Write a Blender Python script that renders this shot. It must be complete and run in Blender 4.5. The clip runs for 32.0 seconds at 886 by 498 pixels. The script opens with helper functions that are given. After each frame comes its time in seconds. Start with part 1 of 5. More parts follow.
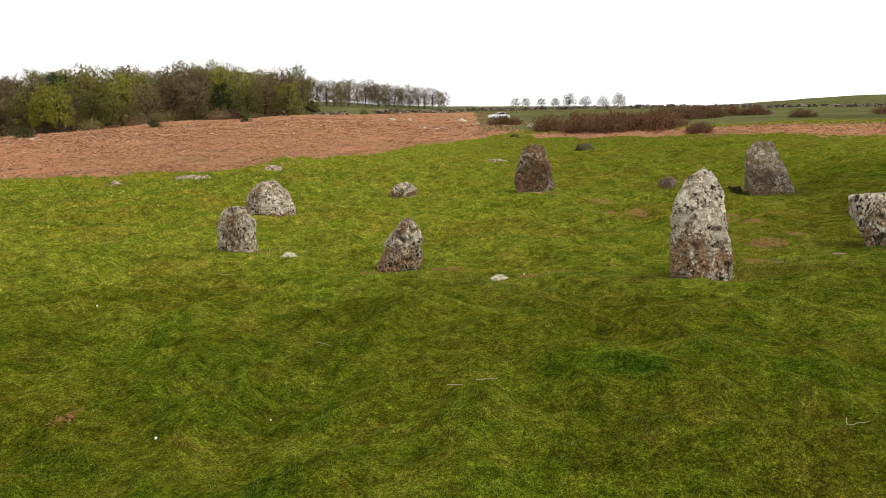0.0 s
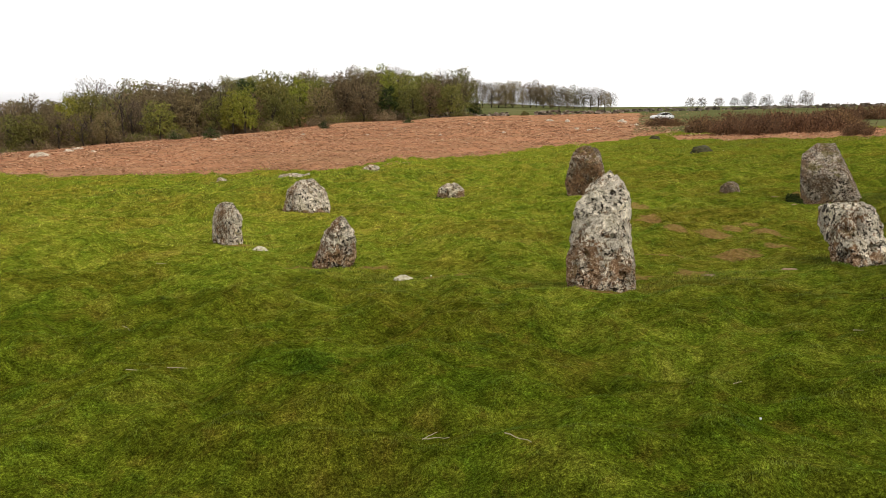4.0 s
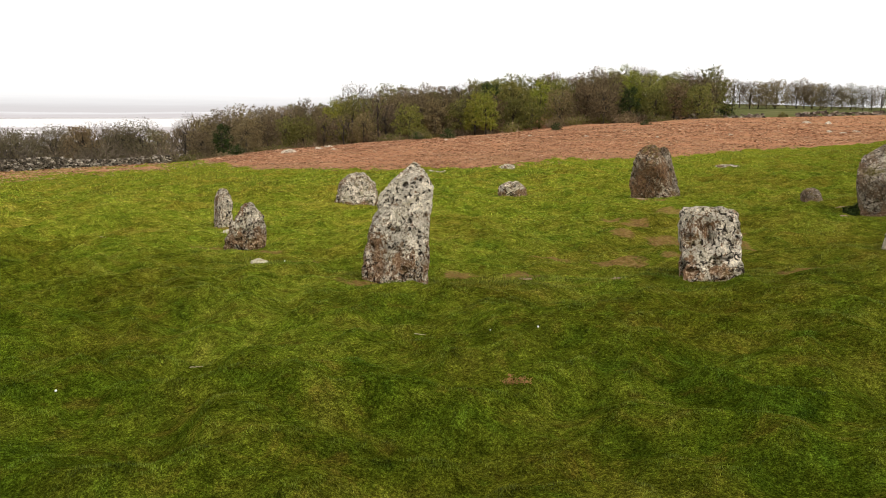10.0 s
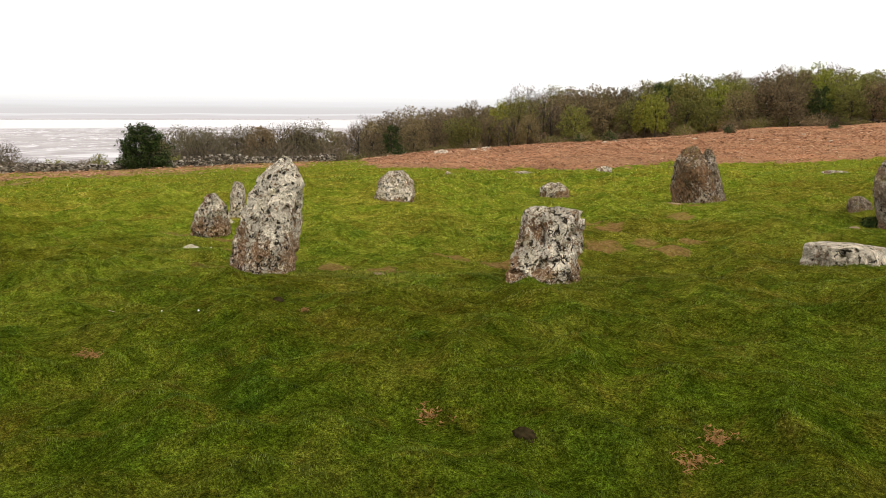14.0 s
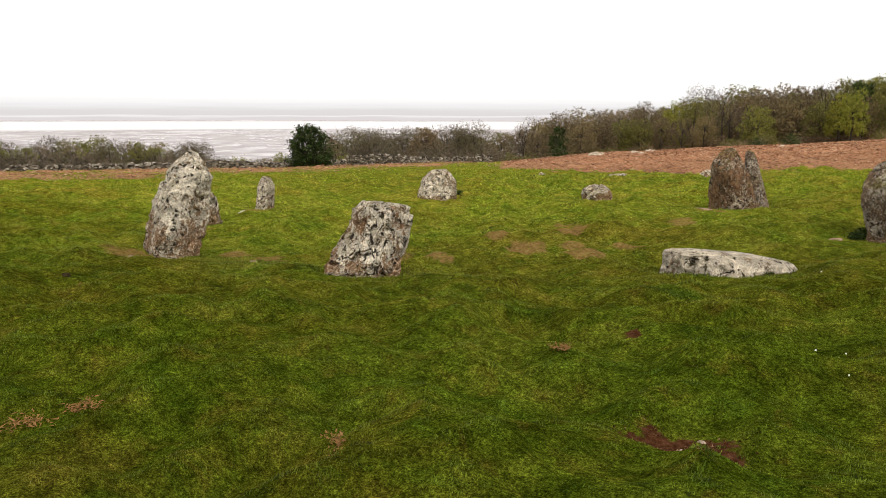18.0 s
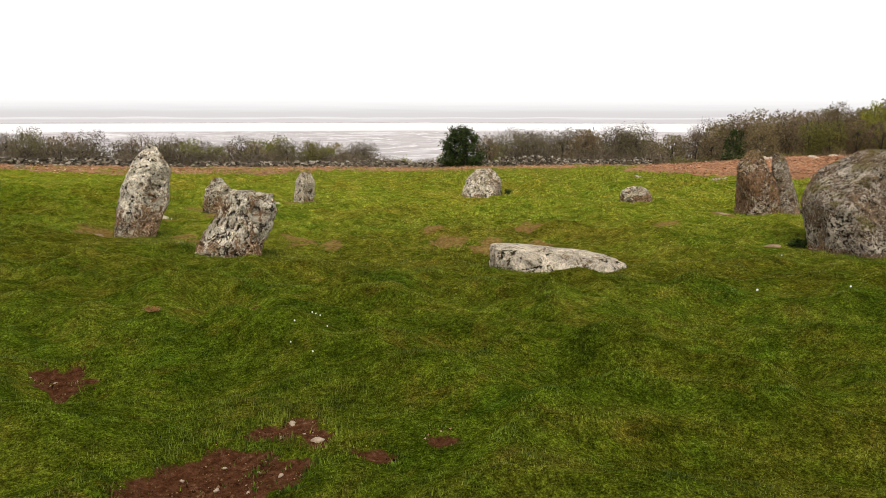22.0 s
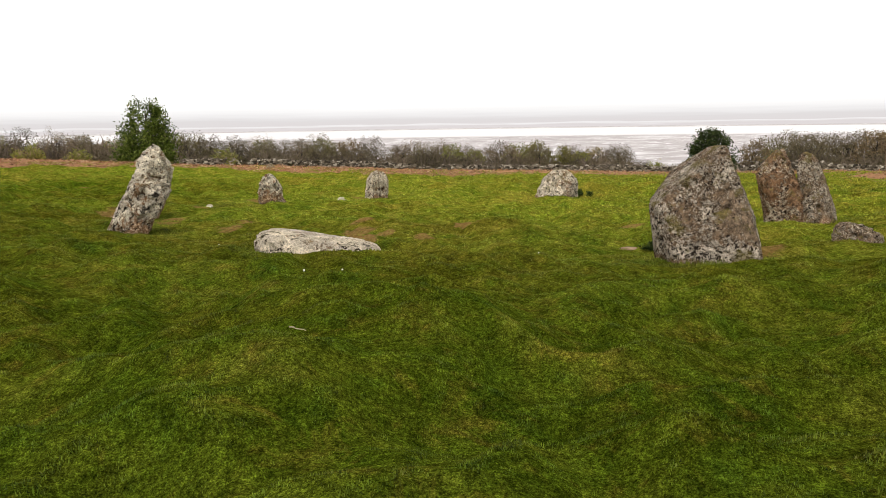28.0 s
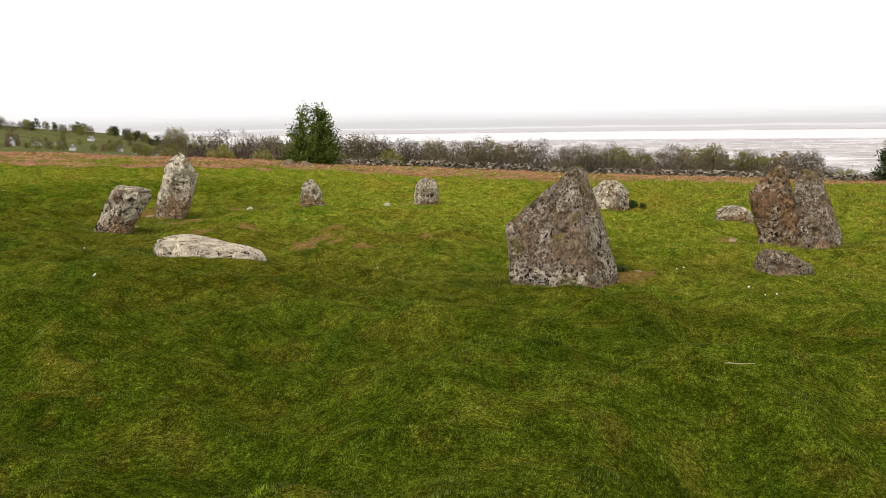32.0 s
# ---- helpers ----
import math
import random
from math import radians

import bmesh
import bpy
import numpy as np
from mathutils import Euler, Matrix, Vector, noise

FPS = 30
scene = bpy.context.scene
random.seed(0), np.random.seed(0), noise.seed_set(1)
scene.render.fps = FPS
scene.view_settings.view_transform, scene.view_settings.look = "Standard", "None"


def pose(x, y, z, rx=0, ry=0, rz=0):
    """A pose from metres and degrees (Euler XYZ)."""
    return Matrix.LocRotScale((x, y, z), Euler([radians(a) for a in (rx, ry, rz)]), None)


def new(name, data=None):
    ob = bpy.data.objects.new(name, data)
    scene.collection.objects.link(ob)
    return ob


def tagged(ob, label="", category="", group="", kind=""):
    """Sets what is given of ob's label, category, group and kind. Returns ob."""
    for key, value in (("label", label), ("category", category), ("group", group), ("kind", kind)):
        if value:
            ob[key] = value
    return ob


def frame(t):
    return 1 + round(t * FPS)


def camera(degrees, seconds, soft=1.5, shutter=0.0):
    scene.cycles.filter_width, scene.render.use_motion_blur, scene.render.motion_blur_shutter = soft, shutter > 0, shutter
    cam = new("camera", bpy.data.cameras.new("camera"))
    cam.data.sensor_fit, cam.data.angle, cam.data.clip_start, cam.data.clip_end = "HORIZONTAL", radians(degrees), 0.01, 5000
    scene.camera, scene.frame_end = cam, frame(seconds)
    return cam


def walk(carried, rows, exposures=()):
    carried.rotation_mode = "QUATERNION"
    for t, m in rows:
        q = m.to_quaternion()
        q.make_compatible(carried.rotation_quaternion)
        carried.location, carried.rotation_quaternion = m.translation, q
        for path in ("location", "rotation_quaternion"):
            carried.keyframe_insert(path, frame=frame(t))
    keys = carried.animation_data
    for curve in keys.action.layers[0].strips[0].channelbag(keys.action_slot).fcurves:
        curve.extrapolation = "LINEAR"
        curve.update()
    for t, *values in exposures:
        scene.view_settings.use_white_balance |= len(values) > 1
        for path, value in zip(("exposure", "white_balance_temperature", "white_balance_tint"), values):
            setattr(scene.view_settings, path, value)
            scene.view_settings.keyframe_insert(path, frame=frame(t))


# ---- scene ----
cam = camera(62.9, 32.0, 0.6)
# seconds, place in metres, turn in degrees
PATH = [
    (0, -0.157, -10.846, 1.539, 79.16, -0.78, -0.63),
    (1, 0.414, -10.835, 1.552, 79.12, -0.74, 2.71),
    (2, 0.991, -10.808, 1.559, 79.11, -0.67, 5.70),
    (3, 1.579, -10.744, 1.560, 79.12, -0.57, 8.88),
    (3.5, 1.881, -10.719, 1.569, 79.11, -0.50, 10.70),
    (5.5, 3.031, -10.360, 1.544, 79.14, -0.40, 17.46),
    (6, 3.311, -10.257, 1.539, 79.13, -0.40, 19.07),
    (7, 3.887, -10.047, 1.527, 79.12, -0.32, 22.24),
    (8, 4.448, -9.818, 1.513, 79.12, -0.29, 25.40),
    (9, 4.997, -9.564, 1.497, 79.15, -0.35, 28.76),
    (10, 5.540, -9.310, 1.492, 79.15, -0.27, 31.89),
    (11, 6.067, -8.979, 1.481, 79.18, -0.27, 35.03),
    (12, 6.577, -8.598, 1.475, 79.19, -0.30, 38.59),
    (13, 7.070, -8.201, 1.467, 79.21, -0.29, 42.01),
    (14, 7.534, -7.784, 1.453, 79.24, -0.29, 45.39),
    (14.5, 7.749, -7.562, 1.447, 79.25, -0.30, 47.17),
    (16.5, 8.457, -6.537, 1.412, 79.26, -0.37, 54.05),
    (17, 8.686, -6.312, 1.420, 79.30, -0.23, 55.73),
    (18, 9.165, -5.884, 1.425, 79.32, -0.19, 59.04),
    (19, 9.578, -5.398, 1.422, 79.33, -0.17, 62.48),
    (20, 9.918, -4.882, 1.419, 79.38, -0.10, 65.90),
    (21, 10.234, -4.348, 1.411, 79.38, -0.10, 69.25),
    (22, 10.516, -3.783, 1.400, 79.44, -0.10, 72.59),
    (23, 10.787, -3.199, 1.386, 79.52, 0.04, 75.96),
    (24, 11.001, -2.578, 1.384, 79.55, 0.36, 79.45),
    (25, 11.179, -1.940, 1.383, 79.60, 0.77, 82.88),
    (25.5, 11.250, -1.615, 1.372, 79.68, 0.89, 84.69),
    (27.5, 11.440, -0.325, 1.337, 79.84, 0.78, 92.03),
    (28, 11.473, -0.000, 1.328, 79.92, 0.84, 93.98),
    (29, 11.476, 0.637, 1.311, 80.02, 0.92, 97.58),
    (30, 11.414, 1.272, 1.278, 80.13, 0.88, 101.03),
    (30.5, 11.377, 1.592, 1.260, 80.16, 0.89, 102.83),
    (31, 11.327, 1.913, 1.251, 80.21, 0.89, 104.67),
    (31.5, 11.271, 2.224, 1.278, 80.18, 0.99, 106.33),
    (32, 11.198, 2.541, 1.432, 80.24, 0.79, 107.99),
]
walk(cam, [(t, pose(*r)) for t, *r in PATH])

# ---- sky and light: a bright overcast, a wide weak sun behind the cloud ----
world = bpy.data.worlds.new("overcast_sky")
scene.world = world
world.use_nodes = True
wn, wl = world.node_tree.nodes, world.node_tree.links
SUN_ELEVATION, SUN_ROTATION = radians(46), radians(105)
sky = wn.new("ShaderNodeTexSky")
sky.sky_type, sky.sun_disc = "NISHITA", False
sky.sun_elevation, sky.sun_rotation = SUN_ELEVATION, SUN_ROTATION
grey = wn.new("ShaderNodeHueSaturation")
grey.inputs["Saturation"].default_value, grey.inputs["Value"].default_value = 0.05, 0.1
wl.new(sky.outputs[0], grey.inputs["Color"])
cloud = wn.new("ShaderNodeMix")
cloud.data_type, cloud.inputs[0].default_value = "RGBA", 0.9
cloud.inputs[7].default_value = (1.0, 0.985, 0.975, 1)
wl.new(grey.outputs[0], cloud.inputs[6])
wn["Background"].inputs["Strength"].default_value = 1.22
wl.new(cloud.outputs[2], wn["Background"].inputs["Color"])
sun = new("sun", bpy.data.lights.new("sun", "SUN"))
sun.data.energy, sun.data.angle, sun.data.color = 2.0, radians(28), (1.0, 0.95, 0.87)
sun.matrix_world = Euler((radians(90) - SUN_ELEVATION, 0, radians(180) - SUN_ROTATION)).to_matrix().to_4x4()

# ---- materials ----
class Nodes:
    """A short hand for building a node material."""

    def __init__(self, name, rough=0.9, spec=0.15):
        self.m = bpy.data.materials.new(name)
        self.m.use_nodes = True
        self.nt = self.m.node_tree
        self.b = self.nt.nodes["Principled BSDF"]
        self.b.inputs["Roughness"].default_value = rough
        self.b.inputs["Specular IOR Level"].default_value = spec

    def add(self, kind):
        return self.nt.nodes.new("ShaderNode" + kind)

    def to(self, a, b):
        if isinstance(a, (int, float)):
            b.default_value = a
        elif isinstance(a, tuple):
            b.default_value = (*a, 1)[:4]
        else:
            self.nt.links.new(a, b)

    def place(self, stretch=(1, 1, 1), local=False):
        v = self.add("TexCoord").outputs["Object"] if local else self.add("NewGeometry").outputs["Position"]
        if stretch == (1, 1, 1):
            return v
        k = self.add("VectorMath")
        k.operation = "MULTIPLY"
        k.inputs[1].default_value = stretch
        self.to(v, k.inputs[0])
        return k.outputs[0]

    def noise(self, vec, scale, detail=4, rough=0.55, bend=0.0):
        n = self.add("TexNoise")
        self.to(vec, n.inputs["Vector"])
        n.inputs["Scale"].default_value, n.inputs["Detail"].default_value = scale, detail
        n.inputs["Roughness"].default_value, n.inputs["Distortion"].default_value = rough, bend
        return n.outputs["Fac"]

    def cells(self, vec, scale, feature="F1"):
        n = self.add("TexVoronoi")
        n.feature = feature
        self.to(vec, n.inputs["Vector"])
        n.inputs["Scale"].default_value = scale
        return n.outputs["Distance"]

    def ramp(self, fac, *stops):
        r = self.add("ValToRGB")
        e = r.color_ramp.elements
        while len(e) < len(stops):
            e.new(0.5)
        for el, (p, c) in zip(e, stops):
            el.position, el.color = p, (c, c, c, 1) if isinstance(c, (int, float)) else (*c, 1)
        self.to(fac, r.inputs[0])
        return r.outputs[0]

    def mix(self, fac, a, b, mode="MIX"):
        x = self.add("Mix")
        x.data_type, x.blend_type = "RGBA", mode
        self.to(fac, x.inputs[0])
        self.to(a, x.inputs[6])
        self.to(b, x.inputs[7])
        return x.outputs[2]

    def calc(self, op, a, b=0.0):
        x = self.add("Math")
        x.operation = op
        self.to(a, x.inputs[0])
        self.to(b, x.inputs[1])
        return x.outputs[0]

    def colour(self, c):
        self.to(c, self.b.inputs["Base Color"])
        return self

    def thin(self, c, share=0.5):
        """A leaf or blade that lets part of the light through."""
        self.colour(c)
        t, x = self.add("BsdfTranslucent"), self.add("MixShader")
        self.to(c, t.inputs["Color"])
        x.inputs[0].default_value = share
        self.to(self.b.outputs[0], x.inputs[1])
        self.to(t.outputs[0], x.inputs[2])
        self.to(x.outputs[0], self.nt.nodes["Material Output"].inputs["Surface"])
        return self

    def bump(self, h, strength=0.5, dist=0.02):
        n = self.add("Bump")
        n.inputs["Strength"].default_value, n.inputs["Distance"].default_value = strength, dist
        self.to(h, n.inputs["Height"])
        self.to(n.outputs[0], self.b.inputs["Normal"])
        return self


def turf_colour(n, dark=1.0, grain=0.8, bank=0.8):
    """Mossy grazed turf: deep green, sap green, olive and brown in patches; bank: foreground dimming painted on the
    near bank round the circle.
    """
    p = n.place()
    big = n.noise(p, 0.5, 5, 0.62, 0.8)
    mid = n.noise(p, 2.6, 6, 0.7, 0.5)
    clump = n.noise(p, 8.5, 4, 0.7, 0.4)
    fine = n.noise(p, 75, 3, 0.75)
    d = dark
    a = n.ramp(mid, (0.30, (0.030 * d, 0.050 * d, 0.004 * d)), (0.45, (0.056 * d, 0.076 * d, 0.005 * d)), (0.58, (0.082 * d, 0.096 * d, 0.008 * d)), (0.74, (0.112 * d, 0.112 * d, 0.014 * d)))
    b = n.ramp(mid, (0.3, (0.046 * d, 0.045 * d, 0.004 * d)), (0.55, (0.092 * d, 0.079 * d, 0.008 * d)), (0.75, (0.140 * d, 0.112 * d, 0.015 * d)))
    c = n.mix(n.ramp(big, (0.45, 0.0), (0.64, 0.65)), a, b)
    mid_way = n.add("VectorMath")
    mid_way.operation = "DISTANCE"
    n.to(p, mid_way.inputs[0])
    mid_way.inputs[1].default_value = (1.3, 0.0, 0.0)
    # foreground dimming put in the colour: near bank darker, circle and far turf paler
    ring_dist = n.calc("ADD", n.calc("DIVIDE", mid_way.outputs["Value"], 20.0), n.calc("MULTIPLY", n.calc("SUBTRACT", big, 0.5), 0.5))
    side = n.add("VectorMath")
    side.operation = "DOT_PRODUCT"
    n.to(p, side.inputs[0])
    side.inputs[1].default_value = (0.68, -0.73, 0)
    near = n.ramp(n.calc("DIVIDE", n.calc("ADD", side.outputs["Value"], n.calc("MULTIPLY", n.calc("SUBTRACT", big, 0.5), 3.0)), 10.0), (0.0, 0.0), (0.32, 1.0))
    c = n.mix(1.0, c, n.mix(near, (1.70, 1.60, 2.0), n.ramp(ring_dist, (0.20, (1.50, 1.42, 1.8)), (0.36, (bank * 0.96, bank * 1.03, bank)), (0.5, (bank * 0.96, bank * 1.03, bank)), (0.64, (1.45, 1.38, 1.8)))), "MULTIPLY")
    # dimming towards the upper side, put into the turf colour in place of light
    xs = n.add("SeparateXYZ")
    n.to(p, xs.inputs[0])
    dim_or_wet = n.calc("DIVIDE", n.calc("ADD", xs.outputs[0], n.calc("MULTIPLY", n.calc("SUBTRACT", big, 0.5), 8.0)), 10.0)
    c = n.mix(1.0, c, n.ramp(dim_or_wet, (0.0, (1.02, 1.02, 1.0)), (0.38, (0.80, 0.80, 0.82)), (0.80, (0.73, 0.74, 0.75))), "MULTIPLY")
    hue = n.noise(p, 5.2, 5, 0.72, 0.6)
    c = n.mix(n.ramp(hue, (0.54, 0.0), (0.68, 0.55)), c, (0.088 * d, 0.066 * d, 0.010 * d))
    c = n.mix(n.ramp(hue, (0.34, 0.45), (0.45, 0.0)), c, (0.045 * d, 0.075 * d, 0.006 * d))
    c = n.mix(0.6, c, n.ramp(clump, (0.34, 0.45), (0.5, 0.98), (0.66, 1.45)), "MULTIPLY")
    tuft = n.noise(p, 19, 3, 0.65, 0.5)
    c = n.mix(0.5, c, n.ramp(tuft, (0.36, 0.40), (0.5, 0.98), (0.64, 1.55)), "MULTIPLY")
    c = n.mix(1.0, c, (1.0, 0.97, 0.95), "MULTIPLY")
    c = n.mix(grain, c, n.ramp(fine, (0.30, 0.25), (0.5, 0.85), (0.7, 1.9)), "MULTIPLY")
    return n.mix(grain, c, n.ramp(n.noise(p, 210, 3, 0.7), (0.34, 0.25), (0.5, 0.9), (0.66, 1.9)), "MULTIPLY") if grain else c


def make_ground():
    n = Nodes("turf_and_bracken_ground", 1.0, 0.0)
    p = n.place()
    att = n.add("Attribute")
    att.attribute_name = "cover"
    sep = n.add("SeparateColor")
    n.to(att.outputs["Color"], sep.inputs[0])
    edge = n.calc("MULTIPLY", n.calc("SUBTRACT", n.noise(p, 1.4, 5, 0.7), 0.5), 0.9)

    def mask(out, lo=0.4, hi=0.6):
        return n.ramp(n.calc("ADD", out, edge), (lo, 0.0), (hi, 1.0))
    turf = turf_colour(n, 1.55, 0.9, 0.92)
    soil = n.ramp(n.noise(p, 42, 7, 0.8), (0.3, (0.018, 0.008, 0.004)), (0.47, (0.075, 0.029, 0.013)), (0.6, (0.125, 0.055, 0.027)), (0.72, (0.30, 0.19, 0.12)))
    rag = n.calc("MULTIPLY", n.calc("SUBTRACT", n.noise(p, 16, 6, 0.75), 0.5), 1.5)
    brack = n.ramp(n.noise(p, 1.6, 9, 0.8, 0.5), (0.28, (0.09, 0.040, 0.022)), (0.42, (0.32, 0.152, 0.080)), (0.6, (0.46, 0.235, 0.125)), (0.78, (0.56, 0.35, 0.21)))
    brack = n.mix(n.ramp(n.noise(p, 0.12, 4, 0.6), (0.42, 0.0), (0.7, 0.55)), brack, (0.21, 0.155, 0.08))
    field = n.ramp(n.noise(p, 0.05, 6, 0.65), (0.3, (0.062, 0.068, 0.026)), (0.5, (0.10, 0.105, 0.040)), (0.7, (0.145, 0.135, 0.060)))
    c = n.mix(mask(sep.outputs[0]), turf, brack)
    c = n.mix(mask(sep.outputs[2], 0.3, 0.7), c, field)
    thin = n.ramp(n.noise(p, 30, 6, 0.75), (0.3, (0.08, 0.040, 0.014)), (0.5, (0.25, 0.13, 0.052)), (0.68, (0.42, 0.25, 0.12)))
    c = n.mix(n.ramp(n.calc("ADD", att.outputs["Alpha"], rag), (0.42, 0.0), (0.80, 0.62)), c, thin)
    c = n.mix(n.ramp(n.calc("ADD", sep.outputs[1], rag), (0.45, 0.0), (0.62, 1.0)), c, soil)
    n.colour(c)
    h = n.calc("ADD", n.calc("ADD", n.noise(p, 30, 5, 0.7), n.calc("MULTIPLY", n.noise(p, 7, 4, 0.6), 1.6)), n.calc("MULTIPLY", n.noise(p, 160, 3, 0.7), 0.5))
    return n.bump(h, 0.9, 0.03).m


def make_blade():
    n = Nodes("grass_blades", 0.75, 0.08)
    geo = n.add("NewGeometry")
    isl = geo.outputs["Random Per Island"]
    c = turf_colour(n, 2.6, 0.0, 1.05)
    c = n.mix(1.0, c, n.ramp(isl, (0.0, (0.18, 0.19, 0.18)), (0.45, (0.80, 0.86, 0.83)), (0.85, (1.12, 1.2, 1.2)), (1.0, (1.25, 1.36, 1.5))), "MULTIPLY")
    c = n.mix(n.ramp(isl, (0.955, 0.0), (0.965, 0.3)), c, (0.20, 0.165, 0.07))
    # blades of one tuft catch the light as the turf that they grow from
    lie = n.add("Attribute")
    lie.attribute_name = "lie"
    both, lean = n.add("VectorMath"), n.add("VectorMath")
    lean.operation = "SCALE"
    lean.inputs["Scale"].default_value = 0.45
    n.to(geo.outputs["Normal"], lean.inputs[0])
    n.to(lie.outputs["Vector"], both.inputs[0])
    n.to(lean.outputs[0], both.inputs[1])
    unit = n.add("VectorMath")
    unit.operation = "NORMALIZE"
    n.to(both.outputs[0], unit.inputs[0])
    n.to(unit.outputs[0], n.b.inputs["Normal"])
    return n.thin(c, 0.2).m


def make_straw():
    n = Nodes("dead_bracken_fronds", 0.95, 0.02)
    isl = n.add("NewGeometry").outputs["Random Per Island"]
    c = n.ramp(isl, (0.0, (0.16, 0.078, 0.046)), (0.3, (0.33, 0.165, 0.095)), (0.65, (0.44, 0.235, 0.132)), (0.9, (0.53, 0.33, 0.20)), (1.0, (0.62, 0.46, 0.31)))
    k = n.ramp(n.noise(n.place(), 0.3, 5, 0.65), (0.34, 0.55), (0.6, 1.12))
    return n.thin(n.mix(1.0, c, k, "MULTIPLY"), 0.3).m


def make_stone(name, lichen=0.5, base=(0.22, 0.17, 0.13), stain=0.3, pale=(0.74, 0.69, 0.65), moss=0.1, pit=0.5, scale=1.0, browning=0.4):
    """Weathered limestone: dark brown body, crisp pale crusts of lichen, black pits, rubbed earth-brown foot with tan flecks."""
    n = Nodes(name, 0.95, 0.05)
    q = n.place(local=True)
    up = n.add("SeparateXYZ")
    n.to(q, up.inputs[0])
    patch = n.noise(q, 3.0, 4, 0.6, 0.6)
    # darker brown tint in patches, stronger towards -y
    browned = n.ramp(n.calc("ADD", n.noise(q, 2.2, 6, 0.7, 0.5), n.calc("MULTIPLY", up.outputs[1], -0.35 * browning)), (0.46, 0.0), (0.56, 1.0))
    body = n.ramp(n.noise(q, 14 * scale, 8, 0.75, 0.5), (0.34, tuple(0.16 * v for v in base)), (0.46, tuple(0.6 * v for v in base)), (0.57, tuple(1.15 * v for v in base)), (0.70, tuple(min(0.8, 2.0 * v) for v in base)))
    body = n.mix(n.calc("MULTIPLY", browned, min(1.0, browning) * 0.85), body, n.mix(1.0, body, (0.55, 0.40, 0.28), "MULTIPLY"))
    crust = n.calc("ADD", n.calc("MULTIPLY", n.noise(q, 17 * scale, 7, 0.75, 0.8), 0.5), n.calc("MULTIPLY", n.noise(q, 52 * scale, 5, 0.72, 0.6), 0.5))
    crust = n.calc("ADD", crust, n.calc("MULTIPLY", n.calc("SUBTRACT", patch, 0.5), 0.5))
    low = n.ramp(n.calc("ADD", up.outputs[2], n.calc("MULTIPLY", n.calc("SUBTRACT", patch, 0.5), 0.35)), (stain * 0.55, 1.0), (stain * 1.25 + 0.01, 0.0))
    crust = n.calc("SUBTRACT", crust, n.calc("MULTIPLY", low, 0.11))
    t = 0.615 - 0.20 * lichen
    mask = n.ramp(crust, (t - 0.012, 0.0), (t + 0.018, 1.0))
    earth = n.ramp(n.noise(q, 44 * scale, 6, 0.74, 0.6), (0.34, (0.06, 0.033, 0.018)), (0.45, (0.22, 0.125, 0.066)), (0.53, (0.34, 0.205, 0.115)), (0.59, (0.74, 0.58, 0.41)))
    c = n.mix(n.calc("MULTIPLY", low, 0.88), body, earth)
    pc = n.mix(n.ramp(n.noise(q, 7 * scale, 5, 0.7, 0.5), (0.44, 0.0), (0.58, 1.0)), tuple(0.58 * v for v in pale), pale)
    pc = n.mix(1.0, pc, n.ramp(n.noise(q, 70 * scale, 4, 0.75), (0.34, 0.40), (0.47, 0.92), (0.62, 1.08)), "MULTIPLY")
    c = n.mix(mask, c, pc)
    # the pits' dark is put into the colour, with a matching bump
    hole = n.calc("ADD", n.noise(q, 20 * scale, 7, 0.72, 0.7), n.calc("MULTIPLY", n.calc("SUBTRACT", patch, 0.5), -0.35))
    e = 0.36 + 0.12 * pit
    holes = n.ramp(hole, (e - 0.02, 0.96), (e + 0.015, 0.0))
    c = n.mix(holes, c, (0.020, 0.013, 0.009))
    c = n.mix(0.7, c, n.ramp(n.noise(q, 120, 3, 0.8), (0.34, 0.35), (0.5, 0.98), (0.64, 1.25)), "MULTIPLY")
    face = n.add("SeparateXYZ")
    n.to(n.add("NewGeometry").outputs["Normal"], face.inputs[0])
    tops = n.calc("ADD", n.noise(q, 6, 5, 0.65), n.calc("MULTIPLY", face.outputs[2], 0.16))
    c = n.mix(n.ramp(tops, (0.60, 0.0), (0.70, min(1.0, moss * 3))), c, n.ramp(n.noise(q, 60, 4, 0.7), (0.35, (0.07, 0.055, 0.012)), (0.65, (0.22, 0.18, 0.035))))
    h = n.calc("ADD", n.noise(q, 45, 7, 0.78), n.calc("ADD", n.calc("MULTIPLY", holes, -1.4), n.calc("MULTIPLY", mask, 0.4)))
    return n.colour(c).bump(h, 1.0, 0.024).m


def make_bark():
    n = Nodes("grey_brown_bark", 0.9, 0.1)
    rnd = n.add("ObjectInfo").outputs["Random"]
    c = n.ramp(n.noise(n.place((1, 1, 0.25)), 3.5, 5, 0.7), (0.3, (0.022, 0.018, 0.013)), (0.7, (0.085, 0.07, 0.055)))
    return n.colour(n.mix(1.0, c, n.ramp(rnd, (0, 0.6), (1, 1.25)), "MULTIPLY")).m


def make_twig(name, lo, hi):
    n = Nodes(name, 0.92, 0.05)
    isl = n.add("NewGeometry").outputs["Random Per Island"]
    rnd = n.add("ObjectInfo").outputs["Random"]
    c = n.ramp(isl, (0.0, lo), (1.0, hi))
    return n.colour(n.mix(1.0, c, n.ramp(rnd, (0, (0.65, 0.66, 0.7)), (0.5, (1.0, 0.97, 0.95)), (1, (1.3, 1.2, 1.1))), "MULTIPLY")).m


